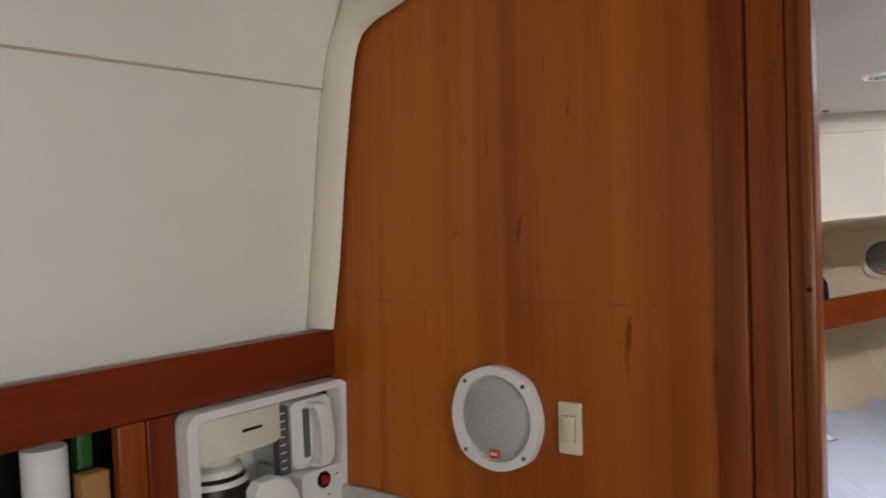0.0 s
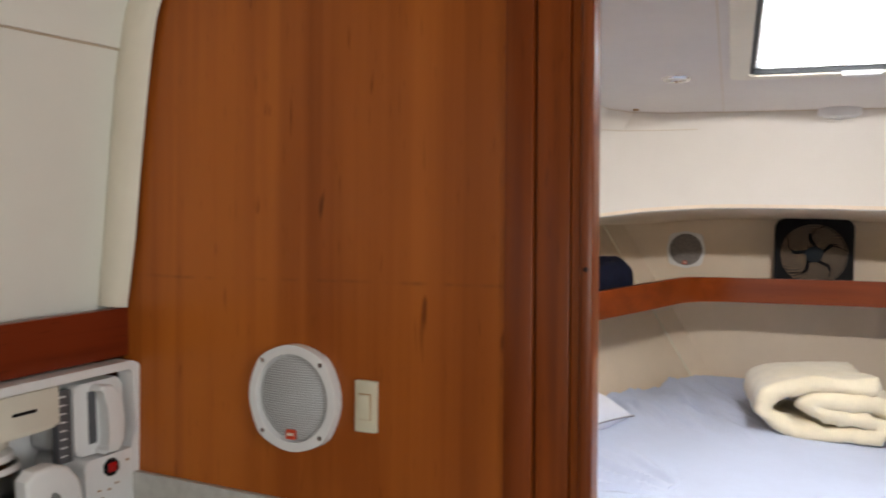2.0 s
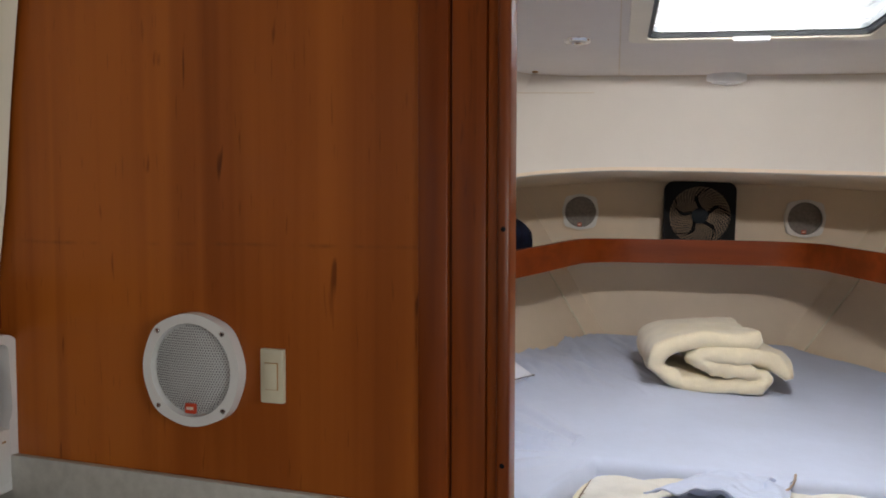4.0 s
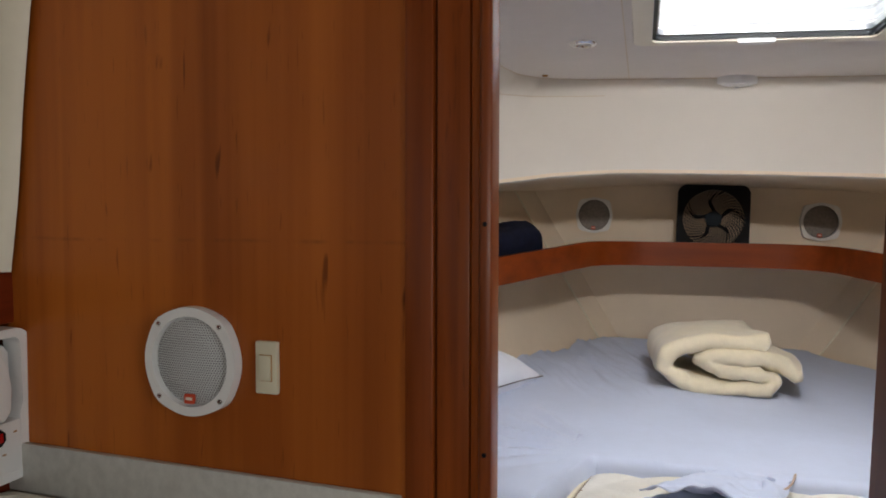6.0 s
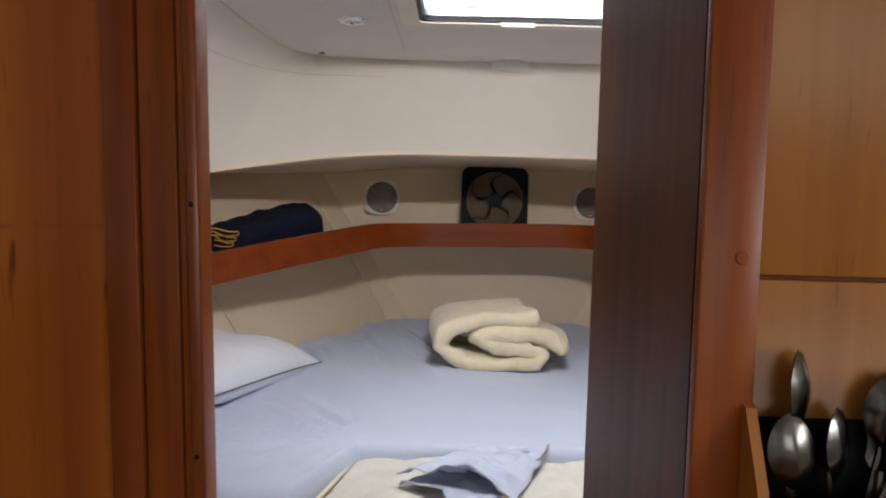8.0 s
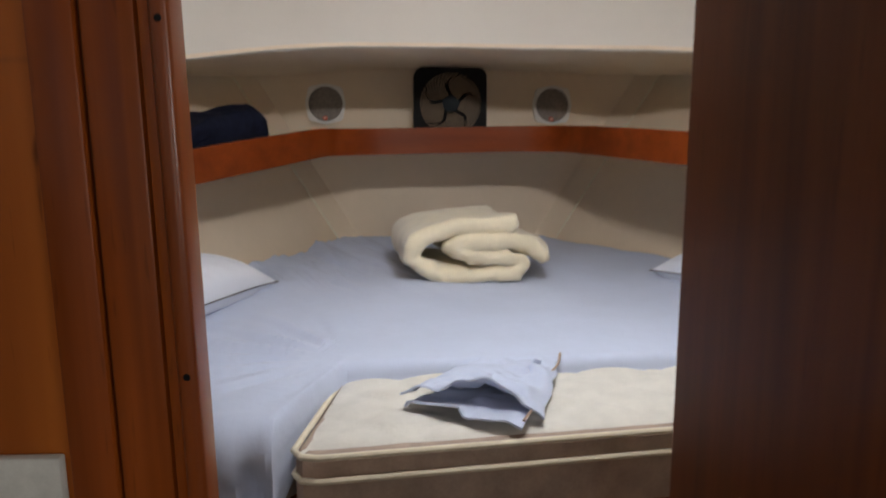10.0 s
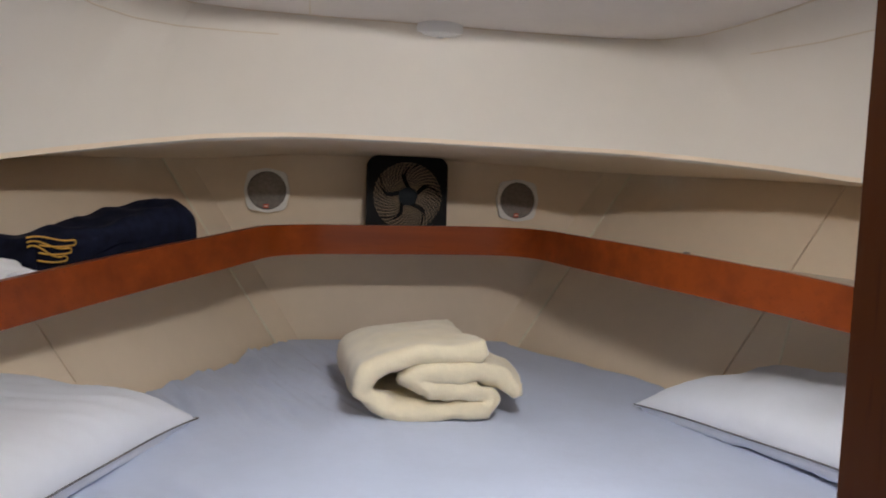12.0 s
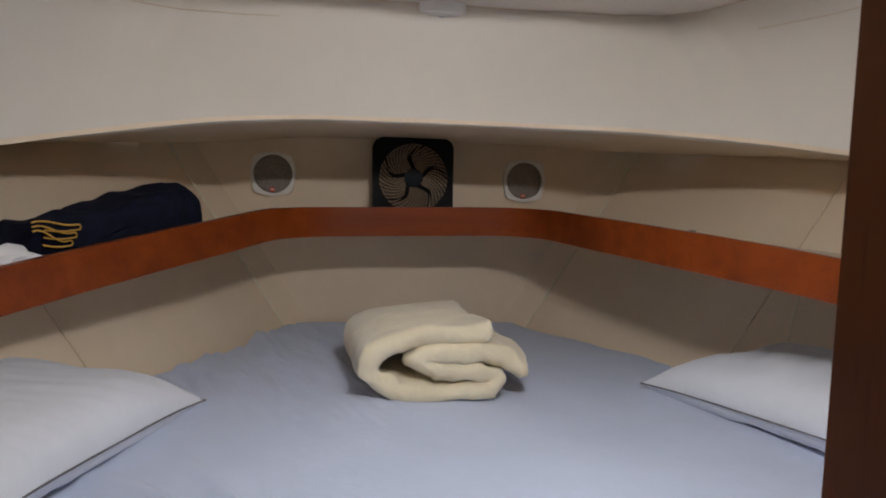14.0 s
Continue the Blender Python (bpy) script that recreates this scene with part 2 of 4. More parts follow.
def solid(name, bm, material, m, label, category, kind="structure", smooth=True, group="", angle=35):
    ob = mesh_object(name, bm, material, smooth, angle)
    ob.matrix_world = m
    return tagged(ob, label, category, group, kind)


def box(lo, hi, bevel=0.003, seg=2, bm=None):
    bm = bm or bmesh.new()
    c = [(a + b) / 2 for a, b in zip(lo, hi)]
    d = [abs(b - a) for a, b in zip(lo, hi)]
    r = bmesh.ops.create_cube(bm, size=1, matrix=Matrix.Translation(c) @ Matrix.Diagonal((*d, 1)))
    if bevel:
        es = list({e for v in r["verts"] for e in v.link_edges})
        bmesh.ops.bevel(bm, geom=es, offset=min(bevel, min(d) * 0.45), segments=seg, affect="EDGES", profile=0.5)
    return bm


def prism(outline, depth, m=I4, bevel=0.0, bm=None, seg=2):
    """An outline in xy, given thickness from z = 0 to depth, moved by m."""
    bm = bm or bmesh.new()
    lo = [bm.verts.new(m @ Vector((x, y, 0))) for x, y in outline]
    hi = [bm.verts.new(m @ Vector((x, y, depth))) for x, y in outline]
    n = len(outline)
    fs = [bm.faces.new(lo), bm.faces.new(hi)]
    for i in range(n):
        fs.append(bm.faces.new((lo[i], lo[(i + 1) % n], hi[(i + 1) % n], hi[i])))
    if bevel:
        bmesh.ops.bevel(bm, geom=list({e for e in fs[1].edges}), offset=bevel, segments=seg, affect="EDGES", profile=0.5)
    return bm


def ring(outer, inner, depth, m=I4, bm=None):
    """A flat frame between two outlines with equal counts, with thickness."""
    bm = bm or bmesh.new()
    n = len(outer)
    a = [[bm.verts.new(m @ Vector((x, y, z))) for x, y in o] for o, z in ((outer, 0), (outer, depth * 0.7), ([(x * 0.97 + p * 0.03, y * 0.97 + q * 0.03) for (x, y), (p, q) in zip(outer, inner)], depth), (inner, depth), (inner, 0))]
    for k in range(5):
        p, q = a[k], a[(k + 1) % 5]
        for i in range(n):
            bm.faces.new((p[i], p[(i + 1) % n], q[(i + 1) % n], q[i]))
    return bm


def lathe(profile, n=32, m=I4, bm=None):
    """Profile of (r, z) turned round z."""
    bm = bm or bmesh.new()
    rows = []
    for r, z in profile:
        if r < 1e-6:
            rows.append([bm.verts.new(m @ Vector((0, 0, z)))])
        else:
            rows.append([bm.verts.new(m @ Vector((r * math.cos(2 * math.pi * i / n), r * math.sin(2 * math.pi * i / n), z))) for i in range(n)])
    for a, b in zip(rows, rows[1:]):
        for i in range(n):
            j = (i + 1) % n
            if len(a) == 1 and len(b) > 1:
                bm.faces.new((a[0], b[i], b[j]))
            elif len(b) == 1 and len(a) > 1:
                bm.faces.new((a[i], a[j], b[0]))
            elif len(a) > 1:
                bm.faces.new((a[i], a[j], b[j], b[i]))
    return bm


def tube(points, r, n=8, closed=False, bm=None):
    bm = bm or bmesh.new()
    pts = [Vector(p) for p in points]
    rows = []
    up = Vector((0.13, 0.21, 0.97))
    for i, p in enumerate(pts):
        a, b = (pts[(i - 1) % len(pts)], pts[(i + 1) % len(pts)]) if closed else (pts[max(i - 1, 0)], pts[min(i + 1, len(pts) - 1)])
        d = (b - a).normalized()
        u = d.cross(up).normalized()
        v = u.cross(d)
        rows.append([bm.verts.new(p + r * (math.cos(2 * math.pi * k / n) * u + math.sin(2 * math.pi * k / n) * v)) for k in range(n)])
    for a, b in zip(rows, rows[1:] + ([rows[0]] if closed else [])):
        for k in range(n):
            bm.faces.new((a[k], a[(k + 1) % n], b[(k + 1) % n], b[k]))
    if not closed:
        bm.faces.new(rows[0])
        bm.faces.new(rows[-1])
    return bm


def sheet_mesh(f, nu, nv, thick=0.0, bm=None):
    """A surface f(u, v), u and v from 0 to 1; with thick, closed into a slab along its normals."""
    bm = bm or bmesh.new()
    g = [[Vector(f(i / nu, j / nv)) for j in range(nv + 1)] for i in range(nu + 1)]
    top = [[bm.verts.new(p) for p in row] for row in g]
    for i in range(nu):
        for j in range(nv):
            bm.faces.new((top[i][j], top[i + 1][j], top[i + 1][j + 1], top[i][j + 1]))
    if thick:
        low = []
        for i in range(nu + 1):
            row = []
            for j in range(nv + 1):
                du = g[min(i + 1, nu)][j] - g[max(i - 1, 0)][j]
                dv = g[i][min(j + 1, nv)] - g[i][max(j - 1, 0)]
                nrm = du.cross(dv)
                nrm = nrm.normalized() if nrm.length > 1e-9 else Vector((0, 0, 1))
                row.append(bm.verts.new(g[i][j] - nrm * thick))
            low.append(row)
        for i in range(nu):
            for j in range(nv):
                bm.faces.new((low[i][j], low[i][j + 1], low[i + 1][j + 1], low[i + 1][j]))
        rim = [(i, 0) for i in range(nu)] + [(nu, j) for j in range(nv)] + [(i, nv) for i in range(nu, 0, -1)] + [(0, j) for j in range(nv, 0, -1)]
        for (a, b), (c, d) in zip(rim, rim[1:] + rim[:1]):
            bm.faces.new((top[a][b], top[c][d], low[c][d], low[a][b]))
    return bm


def smoothstep(a, b, x):
    t = min(1, max(0, (x - a) / (b - a)))
    return t * t * (3 - 2 * t)


def piecewise(xs, ys, x):
    return float(np.interp(x, xs, ys))


def circle(r, n=40, cx=0, cy=0):
    return [(cx + r * math.cos(2 * math.pi * i / n), cy + r * math.sin(2 * math.pi * i / n)) for i in range(n)]


def rounded(w, h, r, n=6, cx=0, cy=0):
    out = []
    for sx, sy, a0 in ((1, 1, 0), (-1, 1, 90), (-1, -1, 180), (1, -1, 270)):
        for k in range(n + 1):
            a = radians(a0 + 90 * k / n)
            out.append((cx + sx * (w / 2 - r) + r * math.cos(a), cy + sy * (h / 2 - r) + r * math.sin(a)))
    return out


# a face turned towards the walker: outline x to the right, y up, thickness towards -y
FACE = Matrix(((1, 0, 0, 0), (0, 0, -1, 0), (0, 1, 0, 0), (0, 0, 0, 1)))
# the same on the port side: outline x runs forward, thickness towards +x
SIDE = Matrix(((0, 0, 1, 0), (1, 0, 0, 0), (0, 1, 0, 0), (0, 0, 0, 1)))

# ---- structure: saloon shell ----
solid("floor", box((-1.75, -2.6, -0.05), (1.75, 3.3, 0.0), 0), FLOORM, I4, "dark varnished teak cabin sole", "floor")


def wall_with_hole(name, m, w0, w1, z0, z1, hole, thick, material, label):
    """A wall in x and z, thickness towards +y, with one opening (x0, z0, x1, z1)."""
    bm = bmesh.new()
    a, b, c, d = hole
    for lo, hi in (((w0, z0), (a, z1)), ((c, z0), (w1, z1)), ((a, z0), (c, b)), ((a, d), (c, z1))):
        box((lo[0], 0, lo[1]), (hi[0], thick, hi[1]), 0, bm=bm)
    return solid(name, bm, material, m, label, "wall")


wall_with_hole("wall_aft", pose(0, -2.3, 0), -1.75, 1.75, 0, 2.05, (-0.65, 1.05, 0.85, 1.85), 0.04, LINER, "white aft saloon wall with window opening")
wall_with_hole("wall_starboard", pose(1.4, 0, 0, 0, 0, -90), -0.74, 2.3, 0, 2.05, (-0.05, 1.34, 1.15, 1.70), 0.04, LINER, "white starboard saloon wall with window opening")
solid("ceiling_saloon", box((-1.75, -2.32, 1.95), (1.75, 0.99, 2.0), 0), HEAD, I4, "white saloon headliner", "ceiling")
solid("wall_port_aft", box((-1.42, -2.3, 0), (-1.36, -1.0, 2.0), 0), LINER, I4, "white port saloon wall", "wall")

# ---- galley bulkhead (galley frame) ----


def bulkhead_left(z):
    return piecewise((0.9, 1.269, 1.377, 1.523, 1.666, 1.72, 1.749, 1.770, 1.784, 1.791), (-0.555, -0.518, -0.5, -0.485, -0.466, -0.456, -0.446, -0.432, -0.413, -0.381), z)


zs = [0.0, 0.9, 1.1, 1.269, 1.377, 1.45, 1.523, 1.6, 1.666, 1.71, 1.74, 1.76, 1.775, 1.785, 1.791]
outline = [(bulkhead_left(z), z) for z in zs] + [(-0.34, 1.797), (-0.2, 1.80), (0.137, 1.80), (0.137, 0.0)]
bulk = thing("wall_bulkhead", G, "cherry veneer bulkhead with vertical grain beside the doorway", "wall", kind="structure")
part("veneer_panel", prism(outline, 0.02, FACE @ Matrix.Translation((0, 0, -0.02))), VENEER, bulk)
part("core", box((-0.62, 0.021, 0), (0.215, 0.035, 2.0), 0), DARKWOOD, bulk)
part("dark_moulding", box((0.137, -0.006, 0), (0.1745, 0.02, 2.0), 0.003), MOULD, bulk, "dark cherry edge moulding")
part("stile", box((0.1775, -0.003, 0), (0.2195, 0.02, 2.0), 0.003), STILE, bulk)
part("stile", box((0.2205, -0.001, 0), (0.2365, 0.02, 2.0), 0.002), STILE, bulk)
part("groove_backing", box((0.13, 0.004, 0), (0.24, 0.0205, 2.0), 0), DARKWOOD, bulk)
jamb = part("jamb", box((0.2368, -0.026, 0), (0.2525, 0.010, 2.0), 0.006, 4), JAMB, bulk, "rounded glossy cherry door jamb")
for z in (1.343, 1.078, 0.80):
    part("screw_hole", lathe([(0.0, 0.0006), (0.0022, 0.0006), (0.0030, 0)], 12, Matrix.Translation((0.2452, -0.0262, z)) @ pose(0, 0, 0, 90)), BLACKPL, jamb)


def trim_strip(u, v):
    z = 1.268 + 0.682 * u
    xl = piecewise((1.25, 1.267, 1.428, 1.626, 1.722, 1.817, 1.95), (-0.568, -0.566, -0.548, -0.529, -0.511, -0.47, -0.38), z)
    xr = bulkhead_left(min(z, 1.789)) + 0.004 + (max(0, z - 1.775) * 2.2)
    x = xl + (xr - xl) * v
    return (x, -0.004 - 0.014 * math.sin(math.pi * v) ** 0.6, z)


solid("trim", sheet_mesh(trim_strip, 40, 10, 0.008), TRIMW, G, "ivory moulded corner trim between liner and bulkhead", "trim")


def liner_x(z, y):
    return piecewise((1.2, 1.267, 1.428, 1.626, 1.722, 1.817, 1.95), (-0.572, -0.566, -0.548, -0.529, -0.511, -0.485, -0.44), z - 0.047 * y) - 0.015 * y * y


def liner_lower(u, v):
    y = 0.005 - 1.35 * u
    z = 1.215 + (1.676 - 1.215) * v + 0.06 * y
    return (liner_x(z, y), y, z)


def liner_upper(u, v):
    y = 0.005 - 1.35 * u
    z = 1.679 + (1.99 - 1.679) * v + 0.06 * y
    return (liner_x(z, y) + 0.004, y, z)


solid("wall_port_lower", sheet_mesh(liner_lower, 20, 14, -0.012), LINER, G, "smooth off-white galley side liner", "wall")
solid("wall_port_upper", sheet_mesh(liner_upper, 20, 10, -0.012), LINER, G, "smooth off-white upper galley liner", "wall")
solid("wall_port_backing", sheet_mesh(lambda u, v: (-0.66, 0.03 - 1.45 * u, 2.0 * v), 2, 2, -0.02), TRIMW, G, "plain backing behind galley liner", "wall")
solid("liner_joint", tube([(liner_x(1.6775 + 0.06 * y, y) + 0.001, y, 1.6775 + 0.06 * y) for y in (0.0, -0.2, -0.4, -0.6, -0.8, -1.0, -1.3)], 0.0018, 6), VINYLD, G, "brown joint line along galley liner", "trim")

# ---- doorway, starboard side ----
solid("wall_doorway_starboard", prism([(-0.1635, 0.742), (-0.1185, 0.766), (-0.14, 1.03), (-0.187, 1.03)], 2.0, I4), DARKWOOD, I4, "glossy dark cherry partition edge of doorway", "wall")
post = solid("door_post", box((-0.1635, 0.728, 0), (-0.1185, 0.741, 2.0), 0.003), STILE, I4, "reddish cherry door post with screw plug", "post")
plug = part("screw_plug", lathe([(0, 0.001), (0.0045, 0.001), (0.0055, 0)], 14, Matrix.Translation((-0.133, 0.728, 1.326)) @ pose(0, 0, 0, 90)), STILE, post)
cab = thing("galley_cabinet", pose(0, 0, 0), "honey teak cabinet beside the doorway", "cabinet")
part("upper_panel", box((-0.1175, 0.742, 1.3125), (0.75, 0.765, 2.0), 0.002), TEAK, cab)
part("lower_panel", box((-0.1175, 0.742, 0.0), (0.75, 0.765, 1.3095), 0.002), TEAK, cab)
part("joint", box((-0.117, 0.748, 1.305), (0.75, 0.768, 1.317), 0), DARKWOOD, cab)
solid("wall_starboard_forward", box((0.75, 0.742, 0), (1.44, 0.782, 2.0), 0), LINER, I4, "plain white wall beside the cabinet", "wall")
solid("doorway_head", box((-0.70, 0.96, 1.90), (0.0, 1.04, 2.02), 0.003), STILE, I4, "cherry doorway head above the opening", "trim")
# cabin-side faces of the bulkheads
solid("wall_cabin_port", box((-1.75, 1.10, 0), (-0.72, 1.13, 2.0), 0), VINYL, I4, "plain cabin side of bulkhead", "wall")
solid("wall_cabin_starboard", box((-0.08, 1.10, 0), (1.6, 1.13, 2.0), 0), VINYL, I4, "plain cabin side of starboard bulkhead", "wall")

# ---- forward cabin shell ----
YB = 3.06


def seam_half(z):
    return 0.385 + (z - 0.9) * 0.62


def side_half(z, y):
    d = max(0.0, 3.0 - y)
    return seam_half(z) + 0.5 * d - 0.06 * d * d


Z0, Z1 = 0.55, 1.60
solid("wall_bow", sheet_mesh(lambda u, v: (CX + (2 * u - 1) * (seam_half(Z0 + (Z1 - Z0) * v) - 0.07), YB, Z0 + (Z1 - Z0) * v), 6, 8, 0.02), VINYL, I4, "cream vinyl forward panel of berth", "wall")
for sgn, nm in ((-1, "port"), (1, "starboard")):
    def chamfer(u, v, sgn=sgn):
        z = Z0 + (Z1 - Z0) * v
        return (CX + sgn * (seam_half(z) - 0.07 * (1 - u)), YB - 0.06 * u, z)

    def side(u, v, a, b, sgn=sgn):
        z = Z0 + (Z1 - Z0) * v
        y = a + (b - a) * u
        return (CX + sgn * side_half(z, y), y, z)
    t = 0.02 if sgn > 0 else -0.02
    solid("wall_corner_" + nm, sheet_mesh(chamfer, 2, 8, t), VINYL, I4, "cream vinyl corner facet of berth lining", "wall")
    yj = 2.352 if sgn > 0 else 2.287
    solid("wall_side_" + nm, sheet_mesh(lambda u, v: side(u, v, 3.0, yj + 0.002), 10, 8, t), VINYL, I4, "cream vinyl side lining along the hull", "wall")
    solid("wall_side_aft_" + nm, sheet_mesh(lambda u, v: side(u, v, yj - 0.002, 1.135), 8, 8, t), VINYL, I4, "cream vinyl side lining beside the pillows", "wall")
    solid("seam_cord_" + nm, tube([(CX + sgn * (seam_half(z) - 0.002), 2.996, z) for z in np.linspace(0.75, 1.5, 12)], 0.004, 6), CORD, I4, "pale welt cord along lining seam", "trim")

# streak of light on the starboard lining, imitated by a thin pale tube
solid("light_streak_aft", tube([(0.655, 2.290, 1.130), (0.624, 2.266, 1.065), (0.59, 2.238, 0.99)], 0.005, 6), CORD, I4, "streak of light on starboard lining, built as a pale strip", "trim")

# brow, upper liner and headliner
BH = (0.0, 0.28, 0.53, 0.68, 0.80, 0.90, 1.0, 1.15, 1.3)
BY = (2.62, 2.60, 2.53, 2.44, 2.34, 2.20, 2.06, 1.6, 1.15)
BZ = (1.504, 1.501, 1.495, 1.481, 1.464, 1.440, 1.418, 1.39, 1.37)


def arc(s):
    """Along the brow from port (-1) over the bow (0) to starboard (1): half breadth, y, z."""
    k = abs(s) * 8
    i = np.arange(9)
    h = math.copysign(piecewise(i, BH, k), s)
    z = piecewise(i, BZ, k) - 0.045 * smoothstep(0.25, 1.0, -h)
    return (-0.28 + 0.92 * (h + 0.28), 0.66 + 0.92 * (piecewise(i, BY, k) - 0.66), 1.37 + 0.92 * (z - 1.37))


CEIL_H = (0.0, 0.22, 0.44, 0.56, 0.625, 0.65, 0.665, 0.67, 0.68)
CEIL_Y = (2.515, 2.515, 2.51, 2.48, 2.40, 2.28, 2.1, 1.6, 1.15)


def ceil_edge(s):
    k = abs(s) * 8
    i = np.arange(9)
    return (math.copysign(piecewise(i, CEIL_H, k), s), piecewise(i, CEIL_Y, k), 1.78)


def upper(u, v):
    s = 2 * u - 1
    b, c = Vector(arc(s)), Vector(ceil_edge(s))
    p = b.lerp(c, v)
    out = Vector((c.x, c.y - 1.6, 0)).normalized()
    p += out * 0.020 * math.sin(math.pi * v)
    p.z += 0.02 * math.sin(math.pi * v)
    return (CX + p.x, p.y, p.z)


solid("upper_liner", sheet_mesh(upper, 96, 14, 0.012), UPPER, I4, "off-white moulded upper cabin lining", "wall")


def soffit(u, v):
    s = 2 * u - 1
    h, y, z = arc(s)
    q = smoothstep(0.5, 0.85, abs(h))
    xe, ye = math.copysign(abs(h) * (1 - q) + (side_half(z, y) + 0.02) * q, h), (3.055) * (1 - q) + (y + 0.08) * q
    return (CX + h + (xe - h) * v, y + (ye - y) * v, z - 0.004 * math.sin(min(1, v * 5) * math.pi / 2) - 0.010 * v)


solid("soffit", sheet_mesh(soffit, 96, 10, -0.01), VINYL, I4, "cream vinyl soffit over the berth shelf", "ceiling")

hx0, hx1, hy0, hy1 = CX - 0.242, CX + 0.238, 1.165, 1.985
bm = bmesh.new()


def headliner(bm):
    edge = [ceil_edge(s) for s in np.linspace(-1, 1, 65)]
    ptsl = [(CX + h, y) for h, y, z in edge]
    hole = [(hx0, hy0), (hx0, hy1), (hx1, hy1), (hx1, hy0)]
    for z in (1.78, 1.80):
        o = [bm.verts.new((x, y, z)) for x, y in ptsl]
        q = [bm.verts.new((x, y, z)) for x, y in hole]
        mid = len(o) // 2
        bm.faces.new(o[:mid + 1] + [q[1], q[0]])
        bm.faces.new(o[mid:] + [q[3], q[2]])
        bm.faces.new((o[mid], q[2], q[1]))
        bm.faces.new((o[0], q[0], q[3], o[-1]))


headliner(bm)
bmesh.ops.triangulate(bm, faces=bm.faces)
solid("ceiling", bm, HEAD, I4, "grey-white vinyl headliner with hatch opening", "ceiling", smooth=False)
solid("ceiling_seam", box((CX - 0.302, 1.15, 1.7785), (CX - 0.2995, 2.51, 1.7805), 0), VINYLD, I4, "fine seam in headliner", "trim")
solid("ceiling_welt", tube([(CX + ceil_edge(s)[0] * 1.002, ceil_edge(s)[1] + 0.001, 1.779) for s in np.linspace(-0.99, 0.99, 80)], 0.0022, 6), VINYLD, I4, "fine welt round the headliner", "trim")

for nm, u0, u1 in (("port", 0.03, 0.40), ("starboard", 0.80, 0.97)):
    solid("liner_crease_" + nm, tube([upper(u, 0.78) for u in np.linspace(u0, u1, 40)], 0.0016, 6), VINYLD, I4, "fine moulded crease in upper lining", "trim")

# hatch
hatch = thing("window_hatch", pose(CX - 0.002, 1.575, 1.78), "white-framed deck hatch with bright acrylic pane", "hatch", kind="structure")
part("frame", ring(rounded(0.56, 0.885, 0.03), rounded(0.476, 0.816, 0.02), -0.008), TRIMW, hatch)
part("gasket", ring(rounded(0.474, 0.814, 0.02), rounded(0.458, 0.798, 0.02), 0.010, Matrix.Translation((0, 0, -0.004))), GASKET, hatch, "black rubber gasket")
part("sash", ring(rounded(0.478, 0.818, 0.02), rounded(0.450, 0.790, 0.02), 0.012, Matrix.Translation((0, 0, 0.0075))), ALU, hatch)
part("coaming", ring(rounded(0.50, 0.840, 0.02), rounded(0.474, 0.814, 0.02), 0.09, Matrix.Translation((0, 0, 0.021))), WPLASTIC, hatch)
pane = part("pane", prism(rounded(0.468, 0.808, 0.02), 0.008, Matrix.Translation((0, 0, 0.028))), ACRYLIC, hatch)
pane.visible_shadow = False
part("latch", prism([(0.040 * math.cos(a), 0.02 - 0.030 * math.sin(a)) for a in np.linspace(0, math.pi, 16)], 0.012, Matrix.Translation((-0.008, 0.3995, -0.014)) @ pose(0, 0, 0, 0, 0, 180) @ Matrix.Translation((0, -0.02, 0)), 0.002), WPLASTIC, hatch, "white half-round latch")
GLOW = bpy.data.materials.new("overcast_sky_glow")
GLOW.use_nodes = True
GLOW.node_tree.nodes["Principled BSDF"].inputs["Emission Color"].default_value = (0.93, 0.97, 1.0, 1)
GLOW.node_tree.nodes["Principled BSDF"].inputs["Emission Strength"].default_value = 4.0
solid("backdrop", box((-1.6, 0.8, 2.6), (2.6, 16.0, 2.61), 0), GLOW, I4, "bright white sky above the deck hatch", "sky")
# deck over the cabin, open at the hatch
bm = bmesh.new()
for lo, hi in (((-1.8, 1.0), (hx0 - 0.02, 3.3)), ((hx1 + 0.02, 1.0), (1.6, 3.3)), ((hx0 - 0.02, 1.0), (hx1 + 0.02, hy0 - 0.02)), ((hx0 - 0.02, hy1 + 0.02), (hx1 + 0.02, 3.3))):
    box((lo[0], lo[1], 1.86), (hi[0], hi[1], 1.90), 0, bm=bm)
solid("deck", bm, WPLASTIC, I4, "white foredeck above the cabin", "deck")

# ---- shelf ----


PORT_Y, PORT_H, PORT_Z = (1.15, 1.935, 2.112, 2.262, 2.483, 2.58), (1.20, 0.800, 0.686, 0.587, 0.450, 0.412), (1.10, 1.202, 1.226, 1.2455, 1.270, 1.276)
STAR_Y, STAR_H, STAR_Z = (1.15, 1.828, 1.922, 2.083, 2.262, 2.488, 2.58), (1.06, 0.643, 0.582, 0.492, 0.427, 0.360, 0.343), (1.15, 1.245, 1.257, 1.270, 1.278, 1.285, 1.287)


